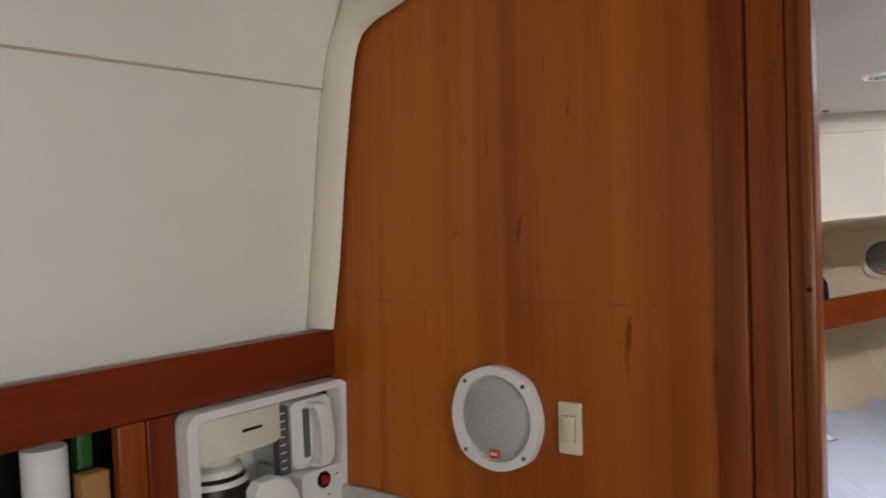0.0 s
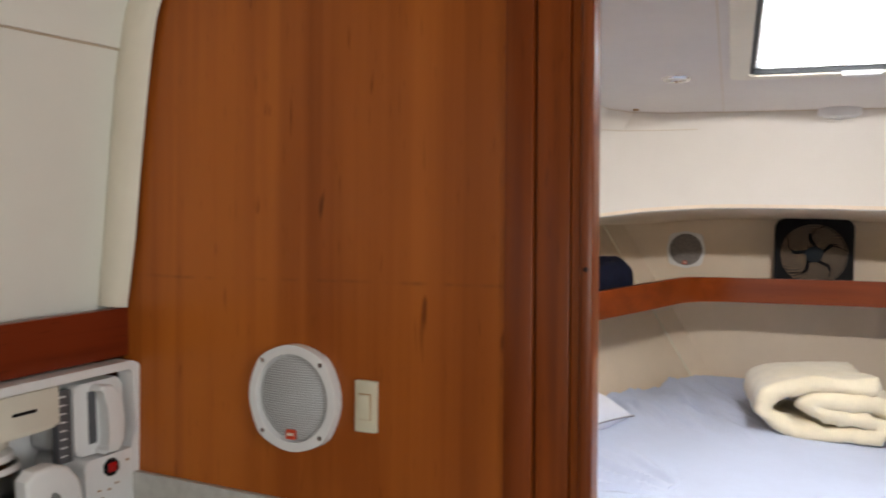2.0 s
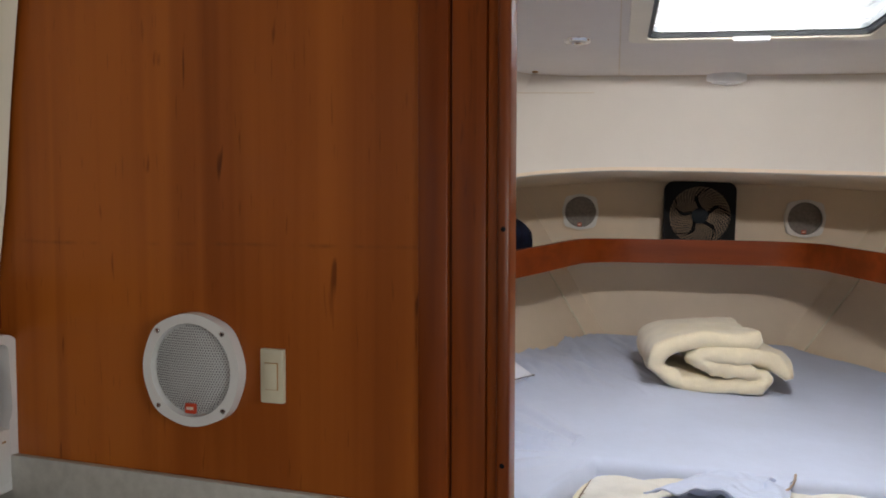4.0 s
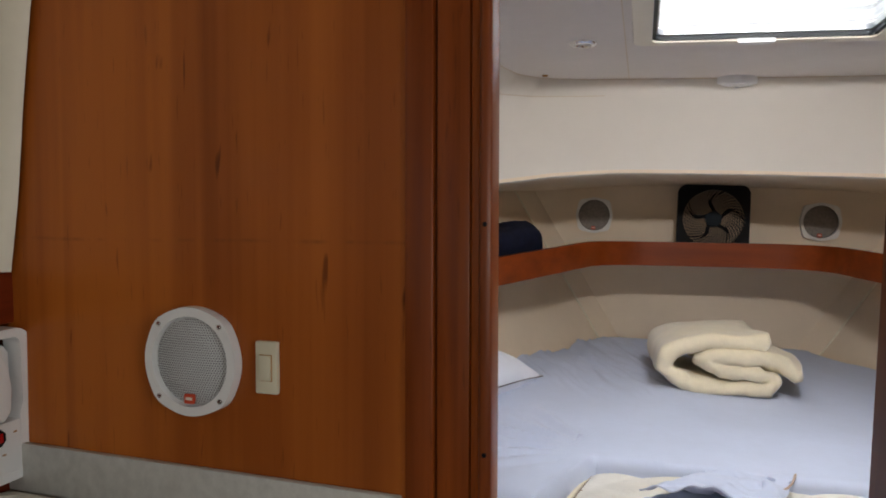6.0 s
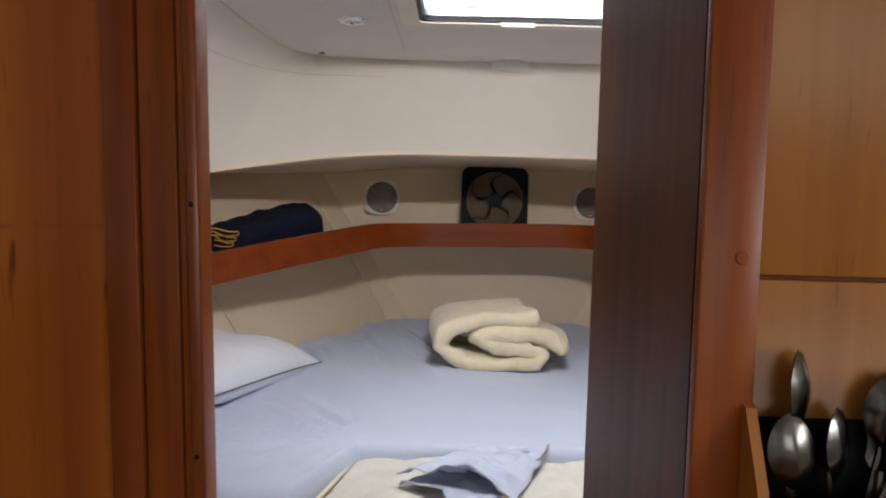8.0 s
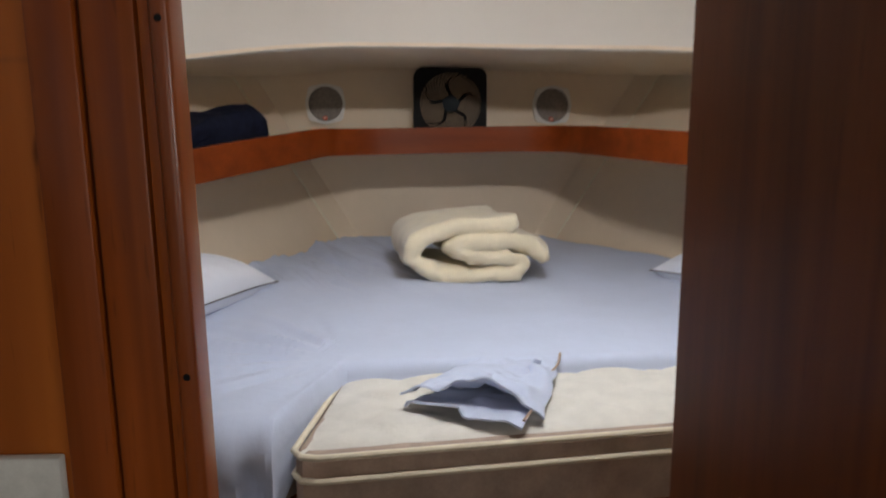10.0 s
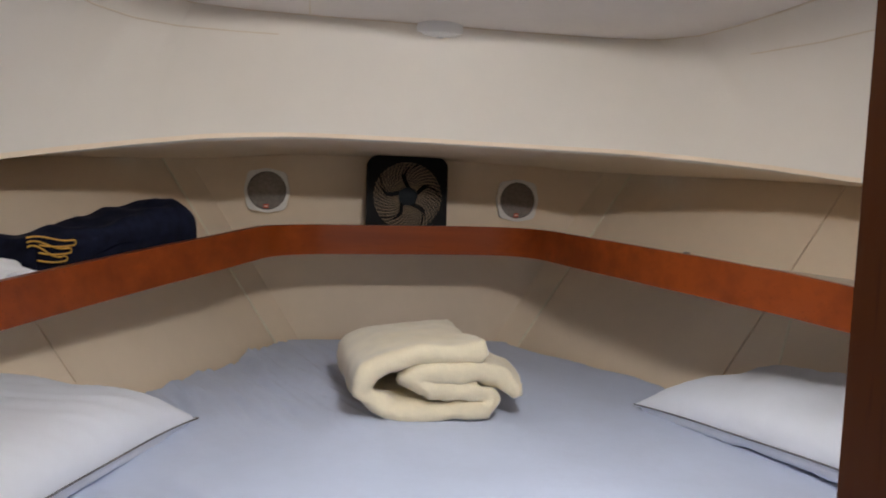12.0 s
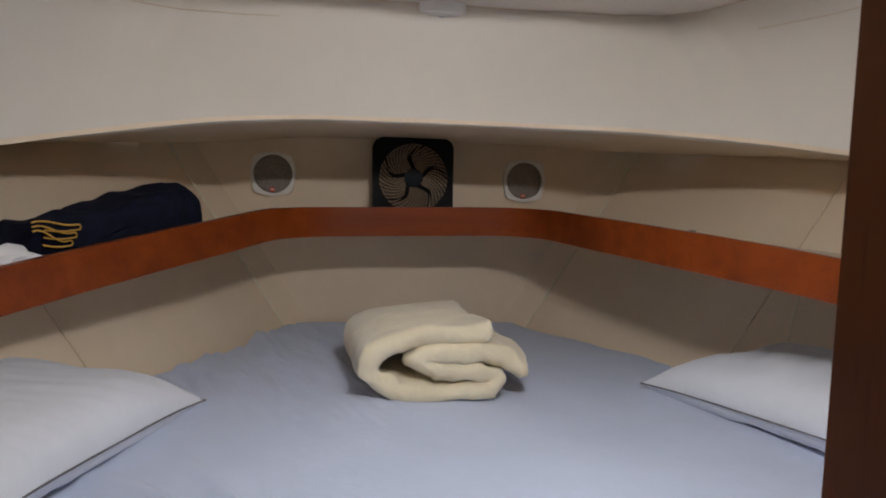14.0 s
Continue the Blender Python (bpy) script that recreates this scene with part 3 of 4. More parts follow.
def fascia_line():
    """The shelf front, from port over the bow to starboard: x from the centreline, y, height of its top; it falls a little aft."""
    def bend(p0, p1, p2):
        return [Vector(p0) * (1 - a) ** 2 + Vector(p1) * 2 * a * (1 - a) + Vector(p2) * a * a for a in np.linspace(0, 1, 15)[1:]]
    ys = np.linspace(1.15, 2.58, 36)
    pts = [(-piecewise(PORT_Y, PORT_H, y), y) for y in ys]
    pts += [tuple(p) for p in bend((-0.412, 2.58), (-0.365, 2.735), (-0.20, 2.742))]
    pts += [tuple(p) for p in reversed(bend((0.343, 2.58), (0.325, 2.738), (0.15, 2.742)))]
    pts += [(piecewise(STAR_Y, STAR_H, y), y) for y in reversed(ys)]
    # ease the corners of the side runs
    for _ in range(3):
        pts = [pts[0]] + [tuple((a[k] + 2 * b[k] + c[k]) / 4 for k in (0, 1)) for a, b, c in zip(pts, pts[1:], pts[2:])] + [pts[-1]]
    q = [smoothstep(-0.38, 0.32, x) for x, y in pts]
    return [(x, y, piecewise(PORT_Y, PORT_Z, y) * (1 - k) + piecewise(STAR_Y, STAR_Z, y) * k) for (x, y), k in zip(pts, q)]


FL = fascia_line()


def along_shelf(u):
    k, i = u * (len(FL) - 1), np.arange(len(FL))
    return tuple(piecewise(i, [p[a] for p in FL], k) for a in (0, 1, 2))


def fascia(u, v):
    x, y, z = along_shelf(u)
    return (CX + x, y, z - 0.079 * (1 - v))


shelf = thing("berth_shelf", I4, "cherry-fronted shelf running round the berth", "shelf")
part("fascia", sheet_mesh(fascia, len(FL) - 1, 3, -0.016), FASCIA, shelf, "bent cherry fascia")


def shelf_top(u, v):
    x, y, z = along_shelf(u)
    q = smoothstep(0.36, 0.46, abs(x))
    xe = x * (1 - q) + math.copysign(side_half(1.22, y), x) * q
    ye = 3.055 * (1 - q) + (y + 0.05) * q
    return (CX + x + (xe - x) * v, y + 0.012 + (ye - y - 0.012) * v, z - 0.057)


part("board", sheet_mesh(shelf_top, len(FL) - 1, 3, 0.018), SHELFW, shelf)

clip = solid("fascia_clip", box((-0.007, -0.005, 0.0), (0.007, 0.010, 0.005), 0.002), SPKDARK, Matrix.Translation((CX + 0.478, 2.11, 1.2705)) @ pose(0, 0, 0, 0, 0, -28), "small grey plastic clip on the shelf edge", "clip", kind="")

# ---- bed ----
base_ = solid("berth_platform", box((-1.35, 1.37, 0.0), (0.95, 2.9, 0.755), 0.004), STILE, I4, "cherry-faced berth platform under the mattress", "bed", kind="")


def mattress_half(y):
    return side_half(0.86, y) - 0.012


def mattress_front(x):
    return piecewise((-2, -0.585, -0.53, 0.14, 0.2, 2), (1.30, 1.30, 1.56, 1.58, 1.33, 1.33), x)


def mattress_top(u, v):
    yb = YB - 0.02
    h = 2 * u - 1
    y = yb + (1.31 - yb) * v
    x = CX + h * mattress_half(min(y, 3.0)) * (1 if y < 3.0 else (1 - 0.15 * (y - 3.0) / 0.04))
    return x, y


def mattress(u, v):
    x, y = mattress_top(u, v)
    yb = YB - 0.02
    y = yb + (mattress_front(x) + 0.075 - yb) * v
    return (CX + (2 * u - 1) * mattress_half(min(y, 3.0)), y, 0.885)


mt = thing("mattress", I4, "V-shaped berth mattress under the sheet", "mattress")
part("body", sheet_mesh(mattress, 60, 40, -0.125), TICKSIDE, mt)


def wrinkle(x, y):
    z = 0.006 * noise.noise((x * 3, y * 3, 0.3)) + 0.003 * noise.noise((x * 9, y * 8, 2.3))
    # long folds near the head on the port side
    w = smoothstep(0.55, 0.1, abs(x + 0.68)) * smoothstep(1.95, 2.4, y) * smoothstep(3.04, 2.9, y)
    c, a = x + 0.45 * y, y - 0.45 * x
    z += w * (0.034 * (0.35 - abs(noise.noise((c * 9, a * 1.8, 5)))) + 0.022 * (0.3 - abs(noise.noise((c * 22, a * 3.0, 9)))) + 0.012 * (0.3 - abs(noise.noise((c * 41, a * 4.0, 12)))))
    w = smoothstep(0.30, 0.05, abs(x - 0.45)) * smoothstep(2.0, 2.3, y) * smoothstep(3.04, 2.9, y)
    z += w * 0.016 * (0.3 - abs(noise.noise(((x - 0.5 * y) * 11, (y + 0.5 * x) * 2.2, 3))))
    # pulled folds at the aft port corner
    w = smoothstep(0.42, 0.05, math.hypot(x + 0.76, (y - 1.66) * 1.2))
    a = math.atan2(y - 1.58, x + 0.50)
    z += w * smoothstep(0.0, -0.5, math.cos(a)) * smoothstep(0.04, 0.16, math.hypot(x + 0.50, y - 1.58)) * (0.0075 * math.sin(a * 19 + 2.5 * noise.noise((x * 5, y * 5, 7))) + 0.004 * math.sin(a * 37 + 3 * noise.noise((x * 6, y * 6, 3))))
    return max(z, -0.010)


def bed_sheet(u, v):
    """Flat over the mattress, rounded at its aft edge, then hanging in pleats."""
    flat = 0.80
    yb = YB - 0.02
    x = CX + (2 * u - 1) * mattress_half(2.2 if v > flat else min(yb + (1.5 - yb) * v / flat, 3.0))
    h = 2 * u - 1
    xe = CX + h * mattress_half(1.45)
    inner = smoothstep(-0.60, -0.535, xe) * smoothstep(0.22, 0.14, xe)
    r = 0.045 * (1 - inner) + 0.022 * inner
    yf = mattress_front(xe)
    y = yb + (yf + r - yb) * min(v / flat, 1.0)
    x = CX + h * mattress_half(min(y, 3.0))
    z = 0.902 + wrinkle(x, y)
    if v > flat:
        k = (v - flat) / (1 - flat)
        a = min(k / 0.45, 1.0) * math.pi / 2
        y = yf + r - r * math.sin(a)
        z = 0.902 + wrinkle(x, yf + r) * (1 - min(k / 0.45, 1)) - r * (1 - math.cos(a))
        d = max(0.0, k - 0.45) / 0.55
        z -= d * (0.095 * (1 - inner) + 0.014 * inner)
        fold = noise.noise((x * 16, 0.4, d * 1.5)) + 0.5 * noise.noise((x * 38, 1.4, d * 2))
        y += (1 - inner) * d * 0.010 * math.sin(190 * x + 4 * noise.noise((x * 9, d, 2)))
        y += (1 - inner) * (d + 0.3 * min(k / 0.45, 1)) * (0.050 * fold - 0.006)
    return (x, y, z)


solid("bed_sheet", sheet_mesh(bed_sheet, 260, 220, -0.004), SHEET, I4, "rumpled pale blue fitted sheet on the berth", "sheet", kind="")

insert = thing("mattress_insert", pose(0, 0, 0), "bare ivory quilted infill cushion with corded edges", "mattress")
IN = [(-0.568, 1.315), (-0.558, 1.298), (-0.536, 1.292), (0.10, 1.362), (0.135, 1.385), (0.14, 1.60), (-0.50, 1.59), (-0.522, 1.555)]
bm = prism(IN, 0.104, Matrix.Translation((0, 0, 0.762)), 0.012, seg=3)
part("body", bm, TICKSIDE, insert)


def quilt(u, v):
    f0, f1 = Vector((-0.562, 1.302)), Vector((0.135, 1.375))
    b0, b1 = Vector((-0.515, 1.575)), Vector((0.138, 1.60))
    p = f0.lerp(f1, u).lerp(b0.lerp(b1, u), v)
    e = min(u * 8, (1 - u) * 8, v * 5, 1)
    puff = 0.010 * abs(math.sin(3.2 * math.pi * (p.x * 2.2 + p.y * 2.6))) ** 0.5 * abs(math.sin(3.2 * math.pi * (p.x * 2.2 - p.y * 2.6))) ** 0.5
    return (p.x, p.y, 0.864 + (0.006 + puff) * e ** 0.5)


part("quilted_top", sheet_mesh(quilt, 70, 34, 0.006), QUILT, insert, "ivory quilted top")
for z in (0.864, 0.832):
    line = [(x - (0.002 if k < 2 else 0), y - 0.003, z) for k, (x, y) in enumerate([(-0.523, 1.555), (-0.568, 1.317), (-0.560, 1.296), (-0.536, 1.290), (-0.3, 1.316), (-0.1, 1.338), (0.10, 1.360)])]
    part("piping", tube(line, 0.0045, 8), CORD, insert, "cream corded piping")


def pillow(m, label):
    """Long side 0.6 along x, 0.44 along y, corners drawn out."""
    ob = thing("pillow", m, label, "pillow", "pillows on the berth")

    def surf(sign):
        def f(u, v):
            a, b = 2 * u - 1, 2 * v - 1
            x = 0.31 * a * (1 - 0.06 * (1 - b ** 4) * abs(a) ** 3)
            y = 0.23 * b * (1 - 0.07 * (1 - a ** 4) * abs(b) ** 3)
            h = ((1 - a ** 4) * (1 - b ** 4)) ** 0.55 if sign > 0 else ((1 - a ** 8) * (1 - b ** 8)) ** 0.5
            z = sign * (0.072 if sign > 0 else 0.044) * h
            z += 0.008 * h * noise.noise((x * 7 + sign, y * 7, 1.7)) + 0.003 * h * noise.noise((x * 18, y * 18, sign))
            z += 0.010 * h ** 0.5 * (0.25 - abs(noise.noise(((x + 0.6 * y) * 16, (y - 0.6 * x) * 4, 6 + sign))))
            return (x, y, z)
        return f
    bm = sheet_mesh(surf(1), 70, 52)
    sheet_mesh(surf(-1), 70, 52, bm=bm)
    bmesh.ops.remove_doubles(bm, verts=bm.verts, dist=1e-5)
    part("cushion", bm, PILLOW, ob)
    f = surf(1)
    loop = [f(i / 24, 0) for i in range(24)] + [f(1, i / 18) for i in range(18)] + [f(1 - i / 24, 1) for i in range(24)] + [f(0, 1 - i / 18) for i in range(18)]
    part("piping", tube([(x * 1.006, y * 1.006, z - 0.001) for x, y, z in loop], 0.0017, 6, True), PIPING, ob, "dark grey piping")
    return ob


# the long sides lie along the hull
pillow(Matrix.Translation((-0.995, 1.945, 0.947)) @ pose(0, 0, 0, 4, 3, 75), "plump white pillow with dark piping on port side of berth")
pillow(Matrix.Translation((0.555, 2.02, 0.948)) @ pose(0, 0, 0, -4, 3, 105), "plump white pillow with dark piping on starboard side of berth")

# folded fleece blanket: one thick ribbon, folded over itself
PATHB = [(0.080, 0.160), (0.0, 0.160), (-0.09, 0.152), (-0.150, 0.126), (-0.172, 0.088), (-0.158, 0.050), (-0.12, 0.027), (-0.05, 0.020), (0.03, 0.019), (0.085, 0.027), (0.102, 0.050), (0.085, 0.069), (0.03, 0.074), (-0.01, 0.074), (-0.046, 0.082), (-0.062, 0.099), (-0.044, 0.114), (0.0, 0.113), (0.06, 0.113), (0.122, 0.098), (0.165, 0.072)]


def spline(pts, n):
    out = []
    p = [pts[0]] + list(pts) + [pts[-1]]
    for i in range(1, len(p) - 2):
        for k in range(n):
            t = k / n
            a, b, c, d = (Vector(q) for q in p[i - 1:i + 3])
            out.append(0.5 * ((2 * b) + (c - a) * t + (2 * a - 5 * b + 4 * c - d) * t * t + (3 * b - a - 3 * c + d) * t ** 3))
    return out + [Vector(pts[-1])]


def fleece():
    """The ribbon's cross-section drawn 0.34 deep, both ends rounded over to the middle of the cloth."""
    line = spline(PATHB, 6)
    n = len(line)
    left, right = [], []
    for i, p in enumerate(line):
        d = (line[min(i + 1, n - 1)] - line[max(i - 1, 0)]).normalized()
        nn = Vector((-d.y, d.x))
        half = 0.0245 + 0.004 * noise.noise((i * 0.11, 0.7, 3.3))
        left.append(p + nn * half)
        right.append(p - nn * half)
    d0, d1 = (line[0] - line[1]).normalized(), (line[-1] - line[-2]).normalized()
    loop = left + [line[-1] + d1 * 0.017] + right[::-1] + [line[0] + d0 * 0.017]
    K = len(loop)
    mid = [line[k] for k in range(n)] + [line[-1]] + [line[n - 1 - k] for k in range(n)] + [line[0]]
    rad, deep = 0.019, 0.34
    steps = [(rad * (1 - math.cos(a)), max(0.04, math.sin(a))) for a in np.linspace(0, math.pi / 2, 8)]
    steps += [(rad + (deep - 2 * rad) * k / 26, 1.0) for k in range(1, 26)]
    steps += [(deep - y, f) for y, f in reversed(steps[:8])]
    bm = bmesh.new()
    rows = []
    for y, f in steps:
        row = []
        for k in range(K):
            p = mid[k].lerp(loop[k], f)
            s = mid[k]
            wob = 0.010 * noise.noise((s.x * 10, y * 8, s.y * 12)) + 0.004 * noise.noise((p.x * 34, y * 22, p.y * 34))
            crease = 0.022 * max(0.0, noise.noise((p.x * 26, y * 12, p.y * 20 + 4))) * smoothstep(0.12, 0.02, y)
            front = 0.016 * noise.noise((s.x * 9, 0.2, s.y * 16)) * smoothstep(0.16, 0.0, y)
            z = 0.87 * p.y * (1 - 0.12 * y) + wob - crease * 0.5
            row.append(bm.verts.new((p.x + 0.004 * math.sin(y * 14) + wob - crease, y + front, max(0.001, z))))
        rows.append(row)
    for a, b in zip(rows, rows[1:]):
        for k in range(K):
            bm.faces.new((a[k], a[(k + 1) % K], b[(k + 1) % K], b[k]))
    for row in (rows[0], rows[-1]):
        for k in range(n - 1):
            bm.faces.new((row[k], row[k + 1], row[2 * n - 1 - k], row[2 * n - k]))
        bm.faces.new((row[n - 1], row[n], row[n + 1]))
        bm.faces.new((row[2 * n + 1], row[0], row[2 * n]))
    return bm


solid("folded_blanket", fleece(), BLANKET, Matrix.Translation((-0.20, 2.17, 0.905)) @ pose(0, 0, 0, 0, 0, 4), "thick cream fleece blanket folded on the berth", "blanket", kind="", angle=100)


# crumpled pillowcase on the infill cushion
case = thing("pillowcase", I4, "crumpled pale blue pillowcase lying on the infill cushion", "pillowcase")


def fold(corners, lift, rough_, seed, sag):
    a, b, c, d = (Vector(q) for q in corners)

    def f(u, v):
        p = a.lerp(b, u).lerp(d.lerp(c, u), v)
        e = smoothstep(0, 0.15, min(u, 1 - u, 1 - v))
        r = abs(noise.noise((p.x * 9 + seed, p.y * 12, 4.1))) + 0.5 * abs(noise.noise((p.x * 22, p.y * 26 + seed, 1.1)))
        z = 0.882 + lift * (1 - v) ** 1.4 * math.sin(math.pi * min(1, 0.15 + 0.85 * u)) ** 0.5 + rough_ * r * (0.3 + 0.7 * e) + sag * v
        return (p.x + 0.018 * noise.noise((u * 4, v * 4, 9 + seed)), p.y + 0.014 * noise.noise((u * 4, v * 4, 3 + seed)), z)
    return f


part("lower_fold", sheet_mesh(fold([(-0.425, 1.40), (-0.272, 1.315), (-0.165, 1.56), (-0.30, 1.55)], 0.004, 0.022, 0.0, 0.006), 50, 50, 0.003), SHEET, case)
part("upper_fold", sheet_mesh(fold([(-0.43, 1.41), (-0.235, 1.345), (-0.155, 1.595), (-0.31, 1.575)], 0.030, 0.030, 5.0, 0.012), 50, 50, 0.003), SHEET, case)
hem = [(-0.268 + 0.11 * t + 0.006 * math.sin(9 * t), 1.325 + 0.257 * t, 0.890 + 0.010 * t + 0.003 * math.sin(14 * t)) for t in np.linspace(0, 1, 16)]
part("hem", tube(hem, 0.0022, 6), TICKSIDE, case, "beige stitched hem")

# ---- speakers ----


def speaker(m, r, ringmat, meshmat, label, perf):
    ob = thing("speaker", m, label, "speaker", "marine speakers")
    n = 72
    outer = []
    for i in range(n):
        a = 2 * math.pi * i / n
        e = (0.967, 0.04) if perf else (0.93, 0.13)
        k = abs(math.sin(2 * a))  # ears at the four screws
        outer.append((r * (e[0] + e[1] * k ** 8) * math.cos(a), r * (e[0] + e[1] * k ** 8) * math.sin(a)))
    inner = circle(r * 0.80, n)
    part("ring", ring(outer, inner, 0.016 if perf else 0.022, FACE), ringmat, ob)
    part("grille", lathe([(0, 0.0145), (r * 0.45, 0.013), (r * 0.76, 0.008), (r * 0.81, 0.004)], 48, FACE), meshmat, ob, "perforated grille")
    if perf:
        bm = bmesh.new()
        step = r * 2 / 40
        j = 0
        for iy in range(-24, 25):
            for ix in range(-24, 25):
                x, y = (ix + 0.5 * (iy % 2)) * step, iy * step * 0.866
                q = math.hypot(x, y)
                if q < r * 0.75:
                    z = float(np.interp(q, (0, r * 0.45, r * 0.76), (0.0149, 0.0134, 0.0084)))
                    bm.faces.new([bm.verts.new(FACE @ Vector((x + 0.33 * step * math.cos(a), y + 0.33 * step * math.sin(a), z))) for a in (0, 1.047, 2.094, 3.1416, 4.189, 5.236)])
        o = part("perforation", bm, PERF, ob, smooth=False)
        o["kind"] = "stuff"
    for a in (45, 135, 225, 315):
        q = r * (0.915 if perf else 0.95)
        part("screw", lathe([(0, 0.0032), (0.003, 0.0028), (0.0042, 0.001), (0.0042, 0)], 12, FACE @ Matrix.Translation((q * math.cos(radians(a)), q * math.sin(radians(a)), 0.0145))), CHROME, ob, "chrome screw")
    b = part("badge", prism(rounded(0.2 * r, 0.17 * r, 0.01 * r, 2), 0.004, FACE @ Matrix.Translation((-0.02 * r, -0.66 * r, 0.0105))), BADGE, ob, "orange-red square badge")
    part("badge_mark", box((-0.085 * r, -0.0152, -0.68 * r), (0.05 * r, -0.0144, -0.63 * r), 0), BADGEW, b)
    return ob


speaker(G @ Matrix.Translation((-0.1755, -0.001, 1.155)), 0.0770, WPLASTIC, GREYPL, "white round marine speaker with orange badge on bulkhead", True)
for x in (-0.622, 0.167):
    speaker(pose(x, YB - 0.002, 1.36), 0.073, SPKRING, SPKDARK, "small grey round speaker on cream berth lining", False)

# ---- light switch ----
sw = thing("light_switch", G @ Matrix.Translation((-0.0595, -0.001, 1.1535)), "almond rocker light switch on cherry bulkhead", "light switch")
part("plate", prism(rounded(0.033, 0.069, 0.002, 3), 0.0065, FACE, 0.0015), SWITCHP, sw)
# brown plate whose rim paints the shadow line round the rocker
part("rocker_shadow", box((-0.0095, -0.0072, -0.0175), (0.0095, -0.0064, 0.0175), 0), CARTON, sw)
part("rocker", box((-0.0085, -0.0105, -0.0165), (0.0085, -0.0066, 0.0165), 0.0012), SWITCHP, sw)

# ---- fan ----
fan = thing("fan", pose(CX - 0.001, 2.965, 1.236, -4), "square black box fan standing on the berth shelf", "fan")
W2 = 0.244
part("housing", ring(rounded(W2, W2, 0.03, 8, 0, 0.122), [(0.104 * math.cos(a), 0.122 + 0.104 * math.sin(a)) for a in [radians(k * 360 / 36 + 5) for k in range(36)]], 0.055, FACE @ Matrix.Translation((0, 0, -0.03))), BLACKPL, fan)
part("rear", lathe([(0, 0), (0.108, 0)], 36, FACE @ Matrix.Translation((0, 0.122, -0.028))), FANBACK, fan)
part("hub", lathe([(0, 0.036), (0.022, 0.035), (0.028, 0.031), (0.028, 0.0)], 28, FACE @ Matrix.Translation((0, 0.122, 0.0))), HUBM, fan, "slate grey hub")
for k in range(5):
    a0 = radians(84 + 72 * k)

    def blade(u, v, a0=a0):
        r = 0.022 + 0.08 * u
        a = a0 + 0.42 * math.sin(math.pi * min(1, u * 1.05)) - 0.18 * u + (v - 0.5) * (0.0135 - 0.002 * u) / r
        return FACE @ Vector((r * math.cos(a), 0.122 + r * math.sin(a), 0.0295 - 0.004 * u))
    part("blade", sheet_mesh(blade, 14, 4, 0.003), GREYB, fan)
bm = bmesh.new()
for k in range(44):
    a0 = 2 * math.pi * k / 44
    tube([FACE @ Vector((r * math.cos(a0 - 9 * (r - 0.03)), 0.122 + r * math.sin(a0 - 9 * (r - 0.03)), 0.0265)) for r in np.linspace(0.028, 0.104, 9)], 0.00085, 4, bm=bm)
for r in np.linspace(0.036, 0.1, 9):
    tube([FACE @ Vector((x, 0.122 + y, 0.025)) for x, y in circle(r, 36)], 0.0006, 4, True, bm=bm)
part("grille", bm, WIRE, fan, "fine spiral wire grille")
part("base", box((-0.10, -0.03, -0.009), (0.10, 0.03, 0.002), 0.004), BLACKPL, fan)

# ---- things on the port shelf ----


def cloth_stack():
    bm = bmesh.new()

    def f(u, v):
        a = 2 * math.pi * v
        y = 0.075 + 0.52 * u
        k = smoothstep(0, 0.06, u) * (1 - 0.0 * u)
        top = 0.050 + 0.009 * smoothstep(0.3, 0.7, u)
        cap = (1 - smoothstep(0.84, 1.0, u)) ** 0.5 * (0.25 + 0.75 * k)
        x = (0.068 + 0.032 * smoothstep(0.25, 0.5, u)) * math.copysign(abs(math.cos(a)) ** 0.6, math.cos(a)) * cap
        z = top + top * math.copysign(abs(math.sin(a)) ** 0.6, math.sin(a)) * cap
        z += 0.020 * noise.noise((x * 18, y * 13, 1)) * cap
        return (x + 0.008 * noise.noise((y * 9, a, 2)), y, max(0.0, z))
    sheet_mesh(f, 40, 32, bm=bm)
    bmesh.ops.remove_doubles(bm, verts=bm.verts, dist=1e-4)
    return bm


SH = Matrix.Translation((-1.075, 1.995, 1.154)) @ pose(0, 0, 0, 0, 0, -30) @ pose(0, 0, 0, 6.6) @ Matrix.Translation((0, 0.05, 0)) @ Matrix.Diagonal((0.92, 0.93, 0.97, 1))
cloth = solid("folded_clothing", cloth_stack(), NAVY, SH, "folded navy garment with gold braid on the shelf", "clothing", kind="")
for k in range(3):
    n0, n1 = 0.078, 0.182 - 0.012 * k
    zt = 0.100 - 0.011 * k
    sway = 0.006 + 0.003 * k
    up = [(0.0735, n0 + (n1 - n0) * t, zt - 0.010 * t * t + sway * math.sin(1.2 + 4.2 * t)) for t in np.linspace(0, 1, 12)]
    e = up[-1]
    turn = [(0.0745, n1 + 0.006 * math.sin(a), e[2] - 0.005 + 0.005 * math.cos(a)) for a in np.linspace(0.5, 2.7, 6)]
    back = [(0.0735, n1 - (n1 - n0) * t * 0.75, e[2] - 0.0095 + 0.012 * t * t) for t in np.linspace(0.06, 1, 8)]
    part("braid", tube(up + turn + back, 0.0019, 6), GOLD, cloth, "gold braid edging")
solid("red_cloth", box((-0.04, 0.0, 0.0), (0.06, 0.16, 0.02), 0.008), REDC, Matrix.Translation((-0.80, 2.36, 1.202)) @ pose(0, 0, 0, 0, 0, -12), "bright red folded cloth under the garment", "cloth", kind="")


